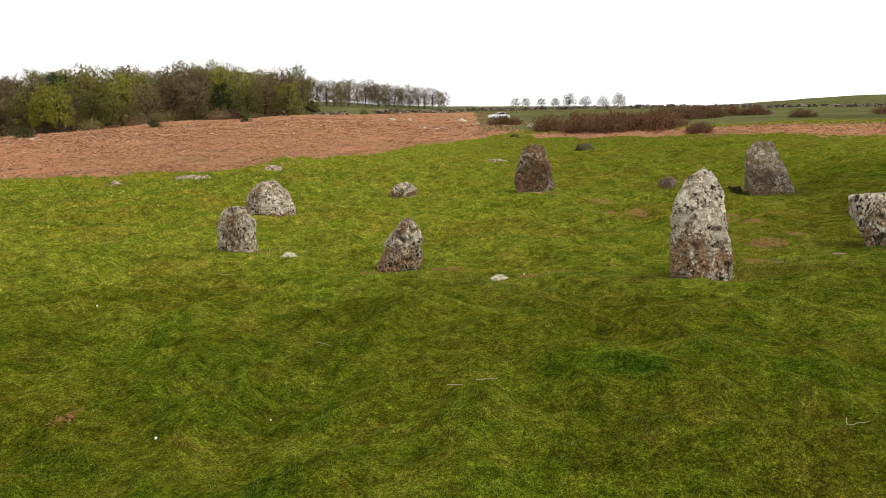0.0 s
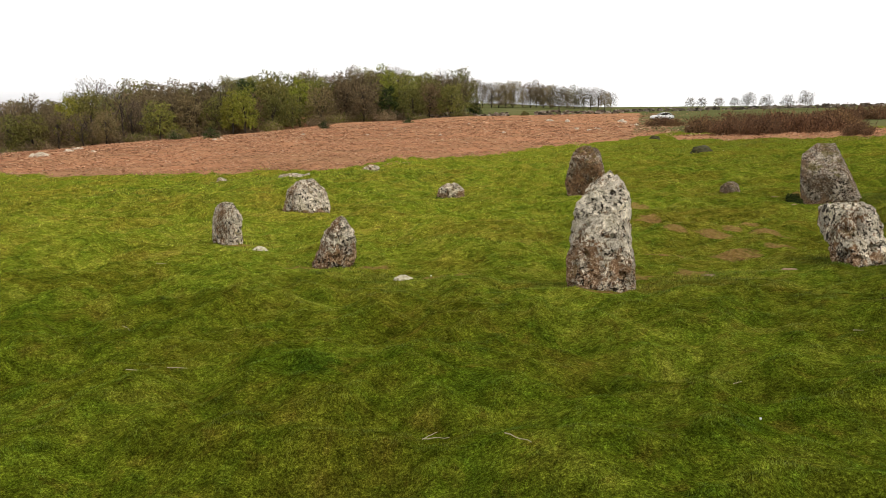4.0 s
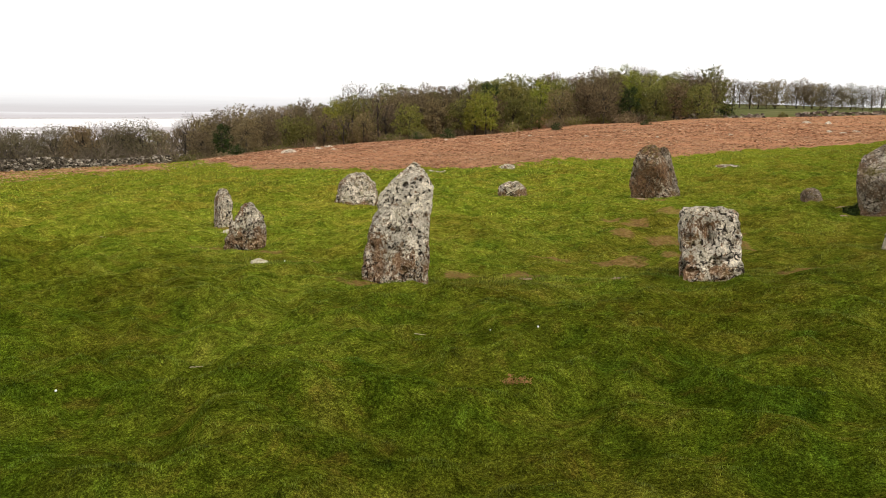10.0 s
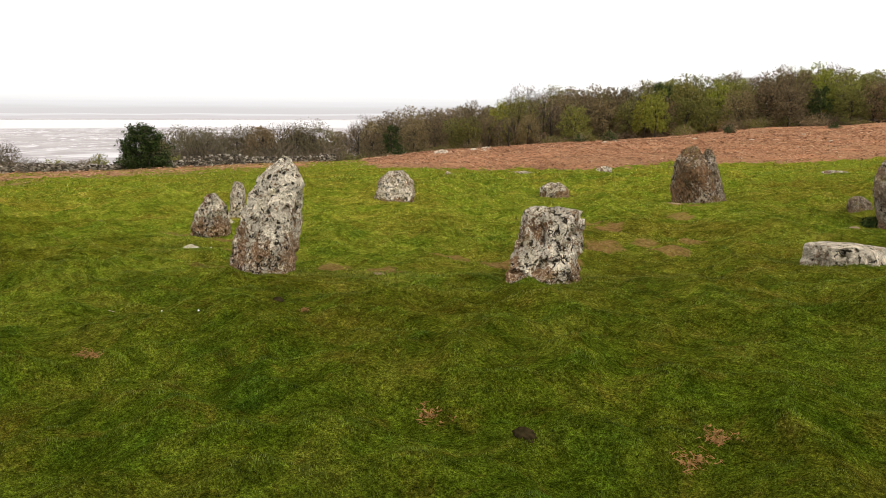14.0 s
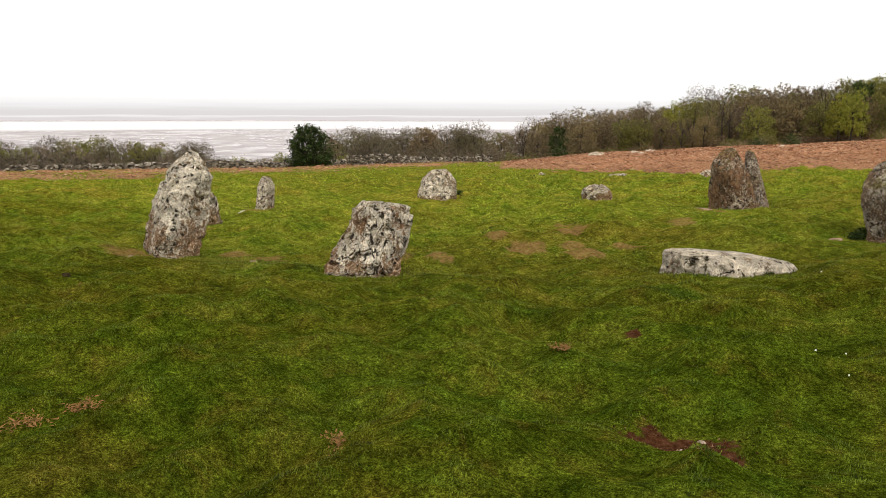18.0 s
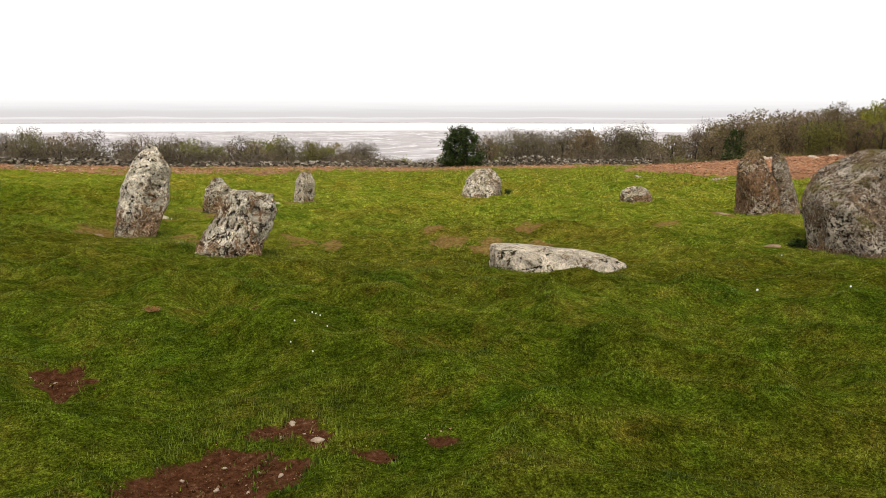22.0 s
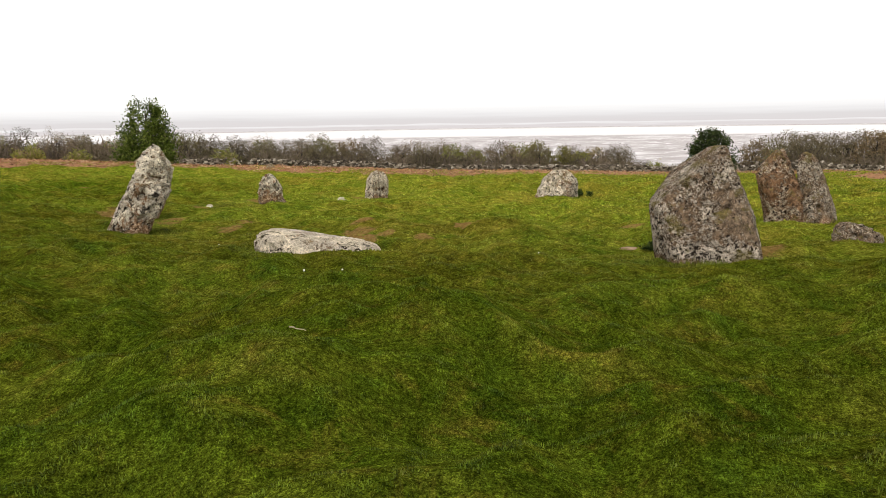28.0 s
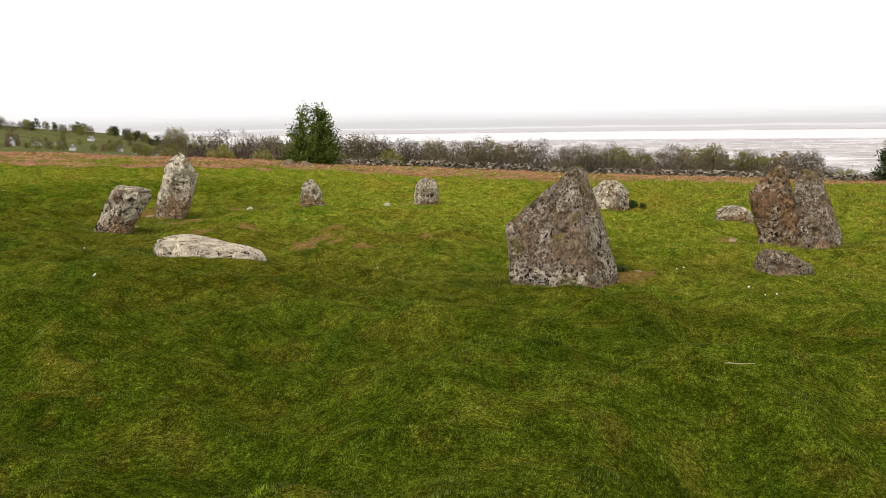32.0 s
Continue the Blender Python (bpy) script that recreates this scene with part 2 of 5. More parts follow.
def make_leaf(name, dark, mid, light, spread=0.35):
    n = Nodes(name, 0.8, 0.15)
    isl = n.add("NewGeometry").outputs["Random Per Island"]
    rnd = n.add("ObjectInfo").outputs["Random"]
    c = n.ramp(isl, (0.0, dark), (0.55, mid), (1.0, light))
    a, b = 1 - spread, 1 + spread
    return n.thin(n.mix(1.0, c, n.ramp(rnd, (0, (1.0, 0.92, 0.9)), (0.35, (a, a, a)), (0.7, (1.0, 1.0, 1.0)), (1, (b * 0.96, b, b * 0.85))), "MULTIPLY"), 0.4).m


def make_simple(name, lo, hi, scale, rough=0.85, spec=0.2, bump=0.3):
    n = Nodes(name, rough, spec)
    f = n.noise(n.place(local=True), scale, 6, 0.65)
    return n.colour(n.ramp(f, (0.3, lo), (0.7, hi))).bump(f, bump, 0.01).m


def make_wall():
    n = Nodes("dry_stone_wall_limestone", 0.92, 0.1)
    isl = n.add("NewGeometry").outputs["Random Per Island"]
    c = n.ramp(isl, (0.0, (0.04, 0.032, 0.024)), (0.45, (0.15, 0.12, 0.092)), (0.8, (0.30, 0.25, 0.20)), (1.0, (0.52, 0.46, 0.39)))
    k = n.ramp(n.noise(n.place(), 6, 5, 0.7), (0.3, 0.5), (0.7, 1.2))
    return n.colour(n.mix(1.0, c, k, "MULTIPLY")).m


def make_sands():
    """Bare tidal sand cut by wet channels, and the broad channel far out; their sky reflection is painted pale."""
    n = Nodes("wet_tidal_sand", 0.9, 0.1)
    p = n.place((1, 1, 0))
    far = n.add("VectorMath")
    far.operation = "LENGTH"
    n.to(p, far.inputs[0])
    run = n.calc("ADD", n.calc("DIVIDE", far.outputs["Value"], 5000.0), n.calc("MULTIPLY", n.calc("SUBTRACT", n.noise(p, 0.0011, 4, 0.6), 0.5), 0.05))
    broad = n.ramp(run, (0.44, 0.0), (0.47, 1.0), (0.80, 1.0), (0.86, 0.0))
    thread = n.calc("ABSOLUTE", n.calc("SUBTRACT", n.noise(p, 0.0042, 5, 0.62, 2.2), 0.5))
    creek = n.ramp(thread, (0.006, 1.0), (0.022, 0.0))
    pool = n.ramp(n.noise(p, 0.0024, 5, 0.6, 1.0), (0.57, 0.0), (0.64, 0.8))
    dim_or_wet = n.calc("MAXIMUM", broad, n.calc("MAXIMUM", creek, pool))
    sand = n.ramp(n.noise(p, 0.009, 7, 0.72, 0.8), (0.3, (0.31, 0.28, 0.275)), (0.5, (0.40, 0.365, 0.36)), (0.72, (0.49, 0.455, 0.45)))
    n.colour(n.mix(n.calc("MULTIPLY", dim_or_wet, 0.92), sand, (0.70, 0.68, 0.68)))
    return n.m


def make_distance():
    """Far shore, a glowing backdrop kilometres away, with its haze painted as pale bands in the glow."""
    n = Nodes("hazy_far_shore", 1.0, 0.0)
    z = n.add("SeparateXYZ")
    p = n.place()
    n.to(p, z.inputs[0])
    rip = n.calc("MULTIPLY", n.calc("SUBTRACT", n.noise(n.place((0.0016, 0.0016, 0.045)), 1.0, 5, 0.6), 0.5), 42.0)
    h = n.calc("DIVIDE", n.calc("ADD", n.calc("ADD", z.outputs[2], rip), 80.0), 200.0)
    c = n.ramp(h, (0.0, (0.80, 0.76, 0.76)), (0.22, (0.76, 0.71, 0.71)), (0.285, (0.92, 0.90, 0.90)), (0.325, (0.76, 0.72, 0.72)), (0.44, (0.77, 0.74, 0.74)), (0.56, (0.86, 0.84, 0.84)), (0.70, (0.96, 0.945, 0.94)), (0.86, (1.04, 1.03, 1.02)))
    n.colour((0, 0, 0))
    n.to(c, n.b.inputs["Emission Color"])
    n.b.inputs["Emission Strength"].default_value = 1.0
    return n.m


M_GROUND, M_BLADE, M_BRACKEN = make_ground(), make_blade(), make_straw()
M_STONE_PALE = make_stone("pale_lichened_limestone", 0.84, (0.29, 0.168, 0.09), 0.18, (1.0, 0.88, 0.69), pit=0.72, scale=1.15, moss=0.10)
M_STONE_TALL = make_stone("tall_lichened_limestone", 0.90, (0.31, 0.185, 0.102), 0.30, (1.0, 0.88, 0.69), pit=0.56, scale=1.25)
M_STONE_DARK = make_stone("dark_brown_limestone", 0.42, (0.27, 0.16, 0.09), 0.05, (0.78, 0.65, 0.49), moss=0.18, pit=0.58, scale=1.3, browning=0.4)
M_STONE_GREY = make_stone("grey_brown_limestone", 0.54, (0.26, 0.185, 0.122), 0.12, (0.74, 0.63, 0.50), moss=0.22, pit=0.54, scale=1.6, browning=0.45)
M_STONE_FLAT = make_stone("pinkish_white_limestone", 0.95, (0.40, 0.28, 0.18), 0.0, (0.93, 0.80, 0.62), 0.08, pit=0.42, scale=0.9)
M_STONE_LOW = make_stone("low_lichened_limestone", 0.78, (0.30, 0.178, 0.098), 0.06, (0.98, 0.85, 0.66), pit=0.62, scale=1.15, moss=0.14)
M_BARK = make_bark()
# woodland twigs and leaves are coloured lighter, in place of distance haze
M_TWIG = make_twig("bare_brown_twigs", (0.13, 0.098, 0.07), (0.29, 0.225, 0.165))
M_TWIG_RED = make_twig("budding_red_brown_twigs", (0.16, 0.115, 0.075), (0.35, 0.27, 0.18))
M_TWIG_SCRUB = make_twig("dark_scrub_twigs", (0.10, 0.08, 0.06), (0.19, 0.152, 0.117))
M_LEAF_SCRUB = make_leaf("dull_scrub_buds", (0.07, 0.058, 0.032), (0.12, 0.10, 0.054), (0.18, 0.152, 0.082), 0.3)
M_LEAF_OLIVE = make_leaf("young_olive_leaves", (0.095, 0.095, 0.022), (0.19, 0.185, 0.045), (0.30, 0.285, 0.08), 0.28)
M_LEAF_LIME = make_leaf("fresh_lime_leaves", (0.11, 0.13, 0.014), (0.26, 0.28, 0.035), (0.40, 0.40, 0.08), 0.12)
M_LEAF_BUD = make_leaf("brown_bud_haze", (0.105, 0.078, 0.040), (0.20, 0.150, 0.078), (0.29, 0.225, 0.122), 0.25)
M_LEAF_DARK = make_leaf("dark_evergreen_leaves", (0.010, 0.018, 0.005), (0.035, 0.058, 0.013), (0.11, 0.15, 0.04), 0.12)
M_LEAF_THORN = make_leaf("hawthorn_green_leaves", (0.025, 0.042, 0.007), (0.09, 0.125, 0.018), (0.21, 0.25, 0.05), 0.1)
M_HEATH = make_leaf("rusty_dark_gorse", (0.06, 0.032, 0.018), (0.17, 0.090, 0.048), (0.30, 0.18, 0.09), 0.2)
M_WALL, M_SANDS, M_DISTANCE = make_wall(), make_sands(), make_distance()

# ---- the lie of the land ----
CX, CY = 1.3, 0.0  # middle of the stone circle


PERLIN = {}


def perlin(x, y, seed=0):
    """Smooth noise on arrays, about -0.7 to 0.7."""
    if seed not in PERLIN:
        rng = np.random.RandomState(seed)
        ang = rng.rand(256) * 2 * np.pi
        PERLIN[seed] = rng.permutation(256), np.cos(ang), np.sin(ang)
    perm, gx, gy = PERLIN[seed]
    xi, yi = np.floor(x).astype(int), np.floor(y).astype(int)
    xf, yf = x - xi, y - yi
    u, v = xf * xf * xf * (xf * (xf * 6 - 15) + 10), yf * yf * yf * (yf * (yf * 6 - 15) + 10)

    def corner(i, j):
        k = perm[(perm[(xi + i) & 255] + yi + j) & 255]
        return gx[k] * (xf - i) + gy[k] * (yf - j)
    a = corner(0, 0) * (1 - u) + corner(1, 0) * u
    b = corner(0, 1) * (1 - u) + corner(1, 1) * u
    return a * (1 - v) + b * v


def step(a, b, x):
    k = np.clip((x - a) / (b - a), 0, 1)
    return k * k * (3 - 2 * k)


# heights of the land by compass turn (degrees to the left of +y) at set distances from the circle's middle
REACH = (16, 45, 78, 110, 210, 420, 900, 5000)
LAND = {
    -180: (0.3, 1.5, 2.5, 3, 5, 8, 12, 30),
    -90: (0.8, 1.6, 2.4, 3, 5, 8, 14, 40),
    -45: (0.5, 0.7, 0.9, 1.1, 2.0, 5.5, 16, 90),
    -31: (0.42, 0.45, 0.6, 0.9, 1.6, 4.2, 15, 86),
    -20: (0.2, -0.1, -0.2, 0.1, 1.3, 2.2, 3.3, 12),
    -8: (-0.1, -0.5, -0.9, -1.0, 0.4, 1.7, 2.0, 3),
    0: (-0.3, -0.9, -1.3, -1.5, -0.4, 1.3, 1.4, 2),
    10: (-0.45, -0.85, -1.0, -1.1, -1.0, 4, 5, 5),
    18: (-0.42, -1.1, -1.5, -1.8, -2.4, 6, 10, 8),
    32: (-0.6, -1.6, -2.5, -3.4, -6.8, 1, 0, -40),
    45: (-0.72, -2.1, -3.4, -4.8, -10.6, -15, -40, -70),
    55: (-0.76, -2.3, -4.6, -6.6, -15, -30, -72, -75),
    75: (-0.85, -2.75, -5.0, -8, -19, -40, -72, -75),
    95: (-0.8, -2.7, -4.85, -7.6, -18, -40, -72, -75),
    115: (-0.55, -2.2, -4.0, -6.4, -16, -38, -72, -75),
    125: (-0.3, -1.75, -3.2, -5.6, -14, -26, -60, -75),
    133: (-0.1, -1.4, -2.7, -4.8, -9, -17, -37, -75),
    142: (0.0, -1.0, -2.0, -4.0, -8, -14, -28, -60),
    160: (0.1, 0, -0.5, -1.5, -5, -12, -10, -40),
}
# the wooded headland beyond the hamlet
HEADLAND = {125: -72.0, 133: -18.0, 142: 2.0, 160: -5.0}
REACH = REACH[:-1] + (1500,) + REACH[-1:]
_az = np.array(sorted(LAND))
_tab = np.array([LAND[a][:7] + (HEADLAND.get(a, LAND[a][6] + 0.146 * (LAND[a][7] - LAND[a][6])),) + LAND[a][7:] for a in _az])


def land(x, y):
    """Height of the ground without its small bumps."""
    dx, dy = x - CX, y - CY
    r, az = np.hypot(dx, dy), np.degrees(np.arctan2(-dx, dy))
    plane = 0.0474 * x - 0.016 * y - 0.03
    plane = plane + 0.105 * step(4.0, 7.5, r) * (1 - step(10.5, 14, r)) - 0.05 * (1 - step(3.5, 6, r))
    az = np.where(az < -180, az + 360, az)
    ext = np.append(_az, 180)
    tab = np.vstack([_tab, _tab[:1]])
    i = np.clip(np.searchsorted(ext, az, side="right") - 1, 0, len(ext) - 2)
    k = (az - ext[i]) / (ext[i + 1] - ext[i])
    k = k * k * (3 - 2 * k) * 0.5 + k * 0.5
    lr, lk = np.log(np.maximum(r, 1)), np.log(np.array(REACH))
    j = np.clip(np.searchsorted(lk, lr, side="right") - 1, 0, len(lk) - 2)
    m = np.clip((r - np.array(REACH)[j]) / (np.array(REACH)[j + 1] - np.array(REACH)[j]), 0, 1)
    za = tab[i, j] * (1 - m) + tab[i, j + 1] * m
    zb = tab[i + 1, j] * (1 - m) + tab[i + 1, j + 1] * m
    far = za * (1 - k) + zb * k
    far = far + np.interp(az, [a for a, _ in RISE], [b for _, b in RISE]) * np.clip(r - 10, 0, 890)
    w = step(9, 17, r)
    return plane * (1 - w) + far * w


# the far land rises a little more to the south and east than the table says
RISE = ((-35, 0.011), (-15, 0.0075), (5, 0.0045), (25, 0.002), (45, 0.0006), (75, -0.0003), (85, 0.0013), (95, 0.0038), (105, 0.007), (115, 0.0102), (125, 0.0129), (135, 0.015), (145, 0.017))


# where the stones stand: the turf is level round them
FEET = ((2.2, -4.53), (4.39, -3.6), (5.8, -1.7), (5.8, -1.2), (5.58, 1.7), (1.84, 3.68), (2.1, 4.1), (-0.45, -3.75), (-2.51, -2.28), (-2.92, 1.26), (-0.75, 3.36), (4.46, 3.42), (0.45, -4.45), (-1.78, -2.84), (3.13, -4.15), (6.15, 1.95), (6.1, 1.4), (8.6, -3.65))


def bumps(x, y):
    r = np.hypot(x - CX, y - CY)
    fade = 1 - step(40, 140, r)
    ridge = perlin(x * 0.55, y * 0.8, 3)
    bank = 0.85 + 0.15 * step(4, 6.5, r)
    z = 0.12 * ridge + 0.11 * bank * perlin(x * 1.2 + 5, y * 1.2, 4) + 0.15 * bank * (0.35 - np.abs(perlin(x * 1.7, y * 1.7 + 9, 5))) + 0.055 * bank * perlin(x * 3.6, y * 3.6, 6) + 0.022 * perlin(x * 7.6, y * 7.6, 9)
    for sx, sy in FEET:
        z = z * (1 - 0.85 * np.exp(-((x - sx) ** 2 + (y - sy) ** 2) / 0.35))
    far = 0.5 * perlin(x * 0.05, y * 0.05, 8) * step(60, 160, r) + 0.09 * perlin(x * 0.21, y * 0.21, 7) * step(12, 25, r)
    return 1.35 * z * fade + far


def height(x, y):
    x, y = np.asarray(x, float), np.asarray(y, float)
    return land(x, y) + bumps(x, y)


def on_ground(x, y):
    return float(height(np.array([x]), np.array([y]))[0])


def sheet(name, verts, faces, mat, smooth=True):
    me = bpy.data.meshes.new(name)
    me.from_pydata(verts, [], faces)
    me.polygons.foreach_set("use_smooth", np.full(len(me.polygons), smooth))
    me.materials.append(mat)
    me.update()
    return new(name, me)


def polar(radii, turns):
    """Vertices and quads of a round sheet."""
    a = np.linspace(0, 2 * np.pi, turns, endpoint=False)
    rr, aa = np.meshgrid(np.array(radii), a, indexing="ij")
    x, y = CX + rr * np.cos(aa), CY + rr * np.sin(aa)
    n = np.arange(turns)
    quads = [np.stack([i * turns + n, (i + 1) * turns + n, (i + 1) * turns + (n + 1) % turns, i * turns + (n + 1) % turns], 1) for i in range(len(radii) - 1)]
    return x.ravel(), y.ravel(), np.vstack(quads)


# ---- what grows where ----
EDGE = ((-180, 900), (-70, 900), (-60, 30), (-43, 24), (-25, 30), (-8, 38), (-6, 58), (-2.6, 46), (8.7, 24), (20, 19), (32, 17.2), (45, 18.5), (52, 22), (58, 29), (65, 31), (72, 29), (80, 25.5), (88, 22.5), (100, 18.5), (115, 17.5), (135, 16), (152, 18), (165, 24), (175, 900), (180, 900))


def turn_of(x, y):
    return np.degrees(np.arctan2(-(x - CX), y - CY))


def bracken_cover(x, y):
    """1 where dead bracken lies, 0 on turf."""
    r, az = np.hypot(x - CX, y - CY), turn_of(x, y)
    e = np.interp(az, [a for a, _ in EDGE], [b for _, b in EDGE])
    w = step(-2.2, 2.4, r - e + 2.6 * perlin(x * 0.3, y * 0.3, 21) + 3.4 * perlin(x * 0.9, y * 0.9, 22) + 2.0 * perlin(x * 2.6, y * 2.6, 25))
    # the green track that runs out past the end of the wall
    k = np.abs((x + 20) * 0.602 + (y - 12.5) * 0.80)
    track = (1 - step(1.1, 2.6, k + 0.6 * perlin(x * 0.4, y * 0.4, 23))) * step(-90, -80, x) * (x < -12)
    w = w * (1 - 0.85 * track)
    # a band only on the upper side, rough pasture beyond it
    upper = step(-4, -8, az)
    w = w * (1 - upper * step(44, 56, r + 9 * perlin(x * 0.07, y * 0.07, 24)))
    # the grass path up to the pasture between bracken and gorse
    w = w * np.where((az > 56) & (r < 66), 0.46 + 0.95 * perlin(x * 0.25, y * 0.25, 27), 1.0)
    w = np.clip(w, 0, 1) * (1 - step(64, 66.5, r) * (az > 53) * (az < 124) * 1.0) * (1 - step(120, 130, r) * (az > 48))
    return w * np.where(az > 12.5, 1.0, 1 - step(208, 212, r)) * (1 - step(300, 340, r) * (az > 100))


def field_cover(x, y):
    r, az = np.hypot(x - CX, y - CY), turn_of(x, y)
    a = step(55, 80, r) * (az < -3) * step(-170, -150, az)
    b = step(208, 212, r) * (az < 12.5)
    c = np.maximum(step(300, 360, r) * step(118, 126, az), step(100, 112, r) * step(44, 50, az))
    return np.clip(np.maximum(np.maximum(a, b), c), 0, 1)


WORN = ((2.47, -4.13, 0.22), (3.04, -1.57, 0.2), (1.0, -4.37, 0.2), (2.8, -0.32, 0.2), (2.8, -2.95, 0.3), (3.5, -3.0, 0.28), (2.25, -5.0, 0.34), (-0.75, -4.05, 0.3), (0.75, -4.4, 0.2), (0.02, -3.89, 0.2),
        (2.98, -3.99, 0.22), (3.5, -1.49, 0.28), (4.16, -1.32, 0.28), (4.97, -3.2, 0.2), (3.83, -1.17, 0.2), (2.74, 1.58, 0.26), (4.0, -2.81, 0.2), (4.05, -0.65, 0.22), (2.17, 3.11, 0.2), (2.47, -0.15, 0.16), (1.8, 3.2, 0.3), (5.4, 2.2, 0.3), (-2.3, -2.6, 0.25))
BARE = ((7.8, -4.36, 0.1), (7.88, -4.27, 0.1), (7.98, -4.33, 0.07), (8.82, -3.96, 0.07), (8.8, -3.86, 0.09), (8.78, -3.76, 0.09), (8.86, -3.68, 0.1), (8.97, -3.82, 0.13), (8.58, -3.68, 0.055), (8.59, -3.6, 0.06), (8.68, -3.57, 0.06), (8.85, -3.44, 0.05), (8.86, -3.27, 0.06), (8.5, -4.08, 0.04), (6.97, -3.62, 0.05), (9.07, -4.0, 0.12))


def ragged(x, y, spots, inner, outer):
    w = np.zeros_like(x)
    for px, py, pr in spots:
        k = np.nonzero((np.abs(x - px) < 1.0) & (np.abs(y - py) < 1.0))
        u, v = x[k], y[k]
        j = 0.09 * perlin(u * 3, v * 3, 31) + 0.09 * perlin(u * 8, v * 8, 32) + 0.07 * perlin(u * 21, v * 21, 34)
        d = np.hypot((u - px) * 0.85, v - py) + j * min(1.0, pr * 7)
        w[k] = np.maximum(w[k], 1 - step(pr * inner, pr * outer, d))
    return w


def soil_cover(x, y):
    """1 on bare red-brown earth."""
    return ragged(x, y, BARE, 0.55, 1.35)


def worn_cover(x, y):
    """1 where feet have worn the turf thin."""
    return ragged(x, y, WORN, 0.3, 1.05)


radii = [0.01] + [0.10 * i for i in range(1, 62)]
while radii[-1] < 9.8:
    radii.append(radii[-1] + 0.055)
while radii[-1] < 17:
    radii.append(radii[-1] + 0.14)
while radii[-1] < 4900:
    radii.append(radii[-1] * 1.06 + 0.05)
gx, gy, gf = polar(radii, 800)
gz = height(gx, gy) - 0.02 * soil_cover(gx, gy)
ground = tagged(sheet("ground", np.stack([gx, gy, gz], 1).tolist(), gf.tolist(), M_GROUND), "short grazed green turf with mossy hummocks, running into rust-brown bracken slopes", "ground", kind="structure")
cover = ground.data.color_attributes.new("cover", "FLOAT_COLOR", "POINT")
cover.data.foreach_set("color", np.stack([bracken_cover(gx, gy), soil_cover(gx, gy), field_cover(gx, gy), worn_cover(gx, gy)], 1).astype(np.float32).ravel())

# tidal flats of the bay, far below, and the hazy far shore
sx, sy, sf = polar([500 * 1.09 ** i for i in range(27)], 240)
keep = [f for f in sf.tolist() if all(25 < turn_of(sx[i], sy[i]) < 165 for i in f)]
tagged(sheet("tidal_flats", np.stack([sx, sy, np.full_like(sx, -50.0)], 1).tolist(), keep, M_SANDS), "wide pale wet sand flats of a tidal bay", "water", kind="structure")
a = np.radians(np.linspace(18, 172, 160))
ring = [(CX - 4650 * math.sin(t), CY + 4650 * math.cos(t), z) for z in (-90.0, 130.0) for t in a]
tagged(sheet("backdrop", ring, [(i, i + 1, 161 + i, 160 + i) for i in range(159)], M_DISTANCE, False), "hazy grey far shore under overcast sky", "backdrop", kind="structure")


def loose(name, v, f, mats, index=None, smooth=False):
    """A mesh from arrays of vertices and equal-sided faces."""
    me = bpy.data.meshes.new(name)
    k = f.shape[1]
    me.vertices.add(len(v))
    me.vertices.foreach_set("co", v.astype(np.float32).ravel())
    me.loops.add(f.size)
    me.loops.foreach_set("vertex_index", f.astype(np.int32).ravel())
    me.polygons.add(len(f))
    me.polygons.foreach_set("loop_start", (np.arange(len(f)) * k).astype(np.int32))
    for m in mats:
        me.materials.append(m)
    if index is not None:
        me.polygons.foreach_set("material_index", np.asarray(index, np.int32))
    me.polygons.foreach_set("use_smooth", np.full(len(f), smooth))
    me.update(calc_edges=True)
    return me

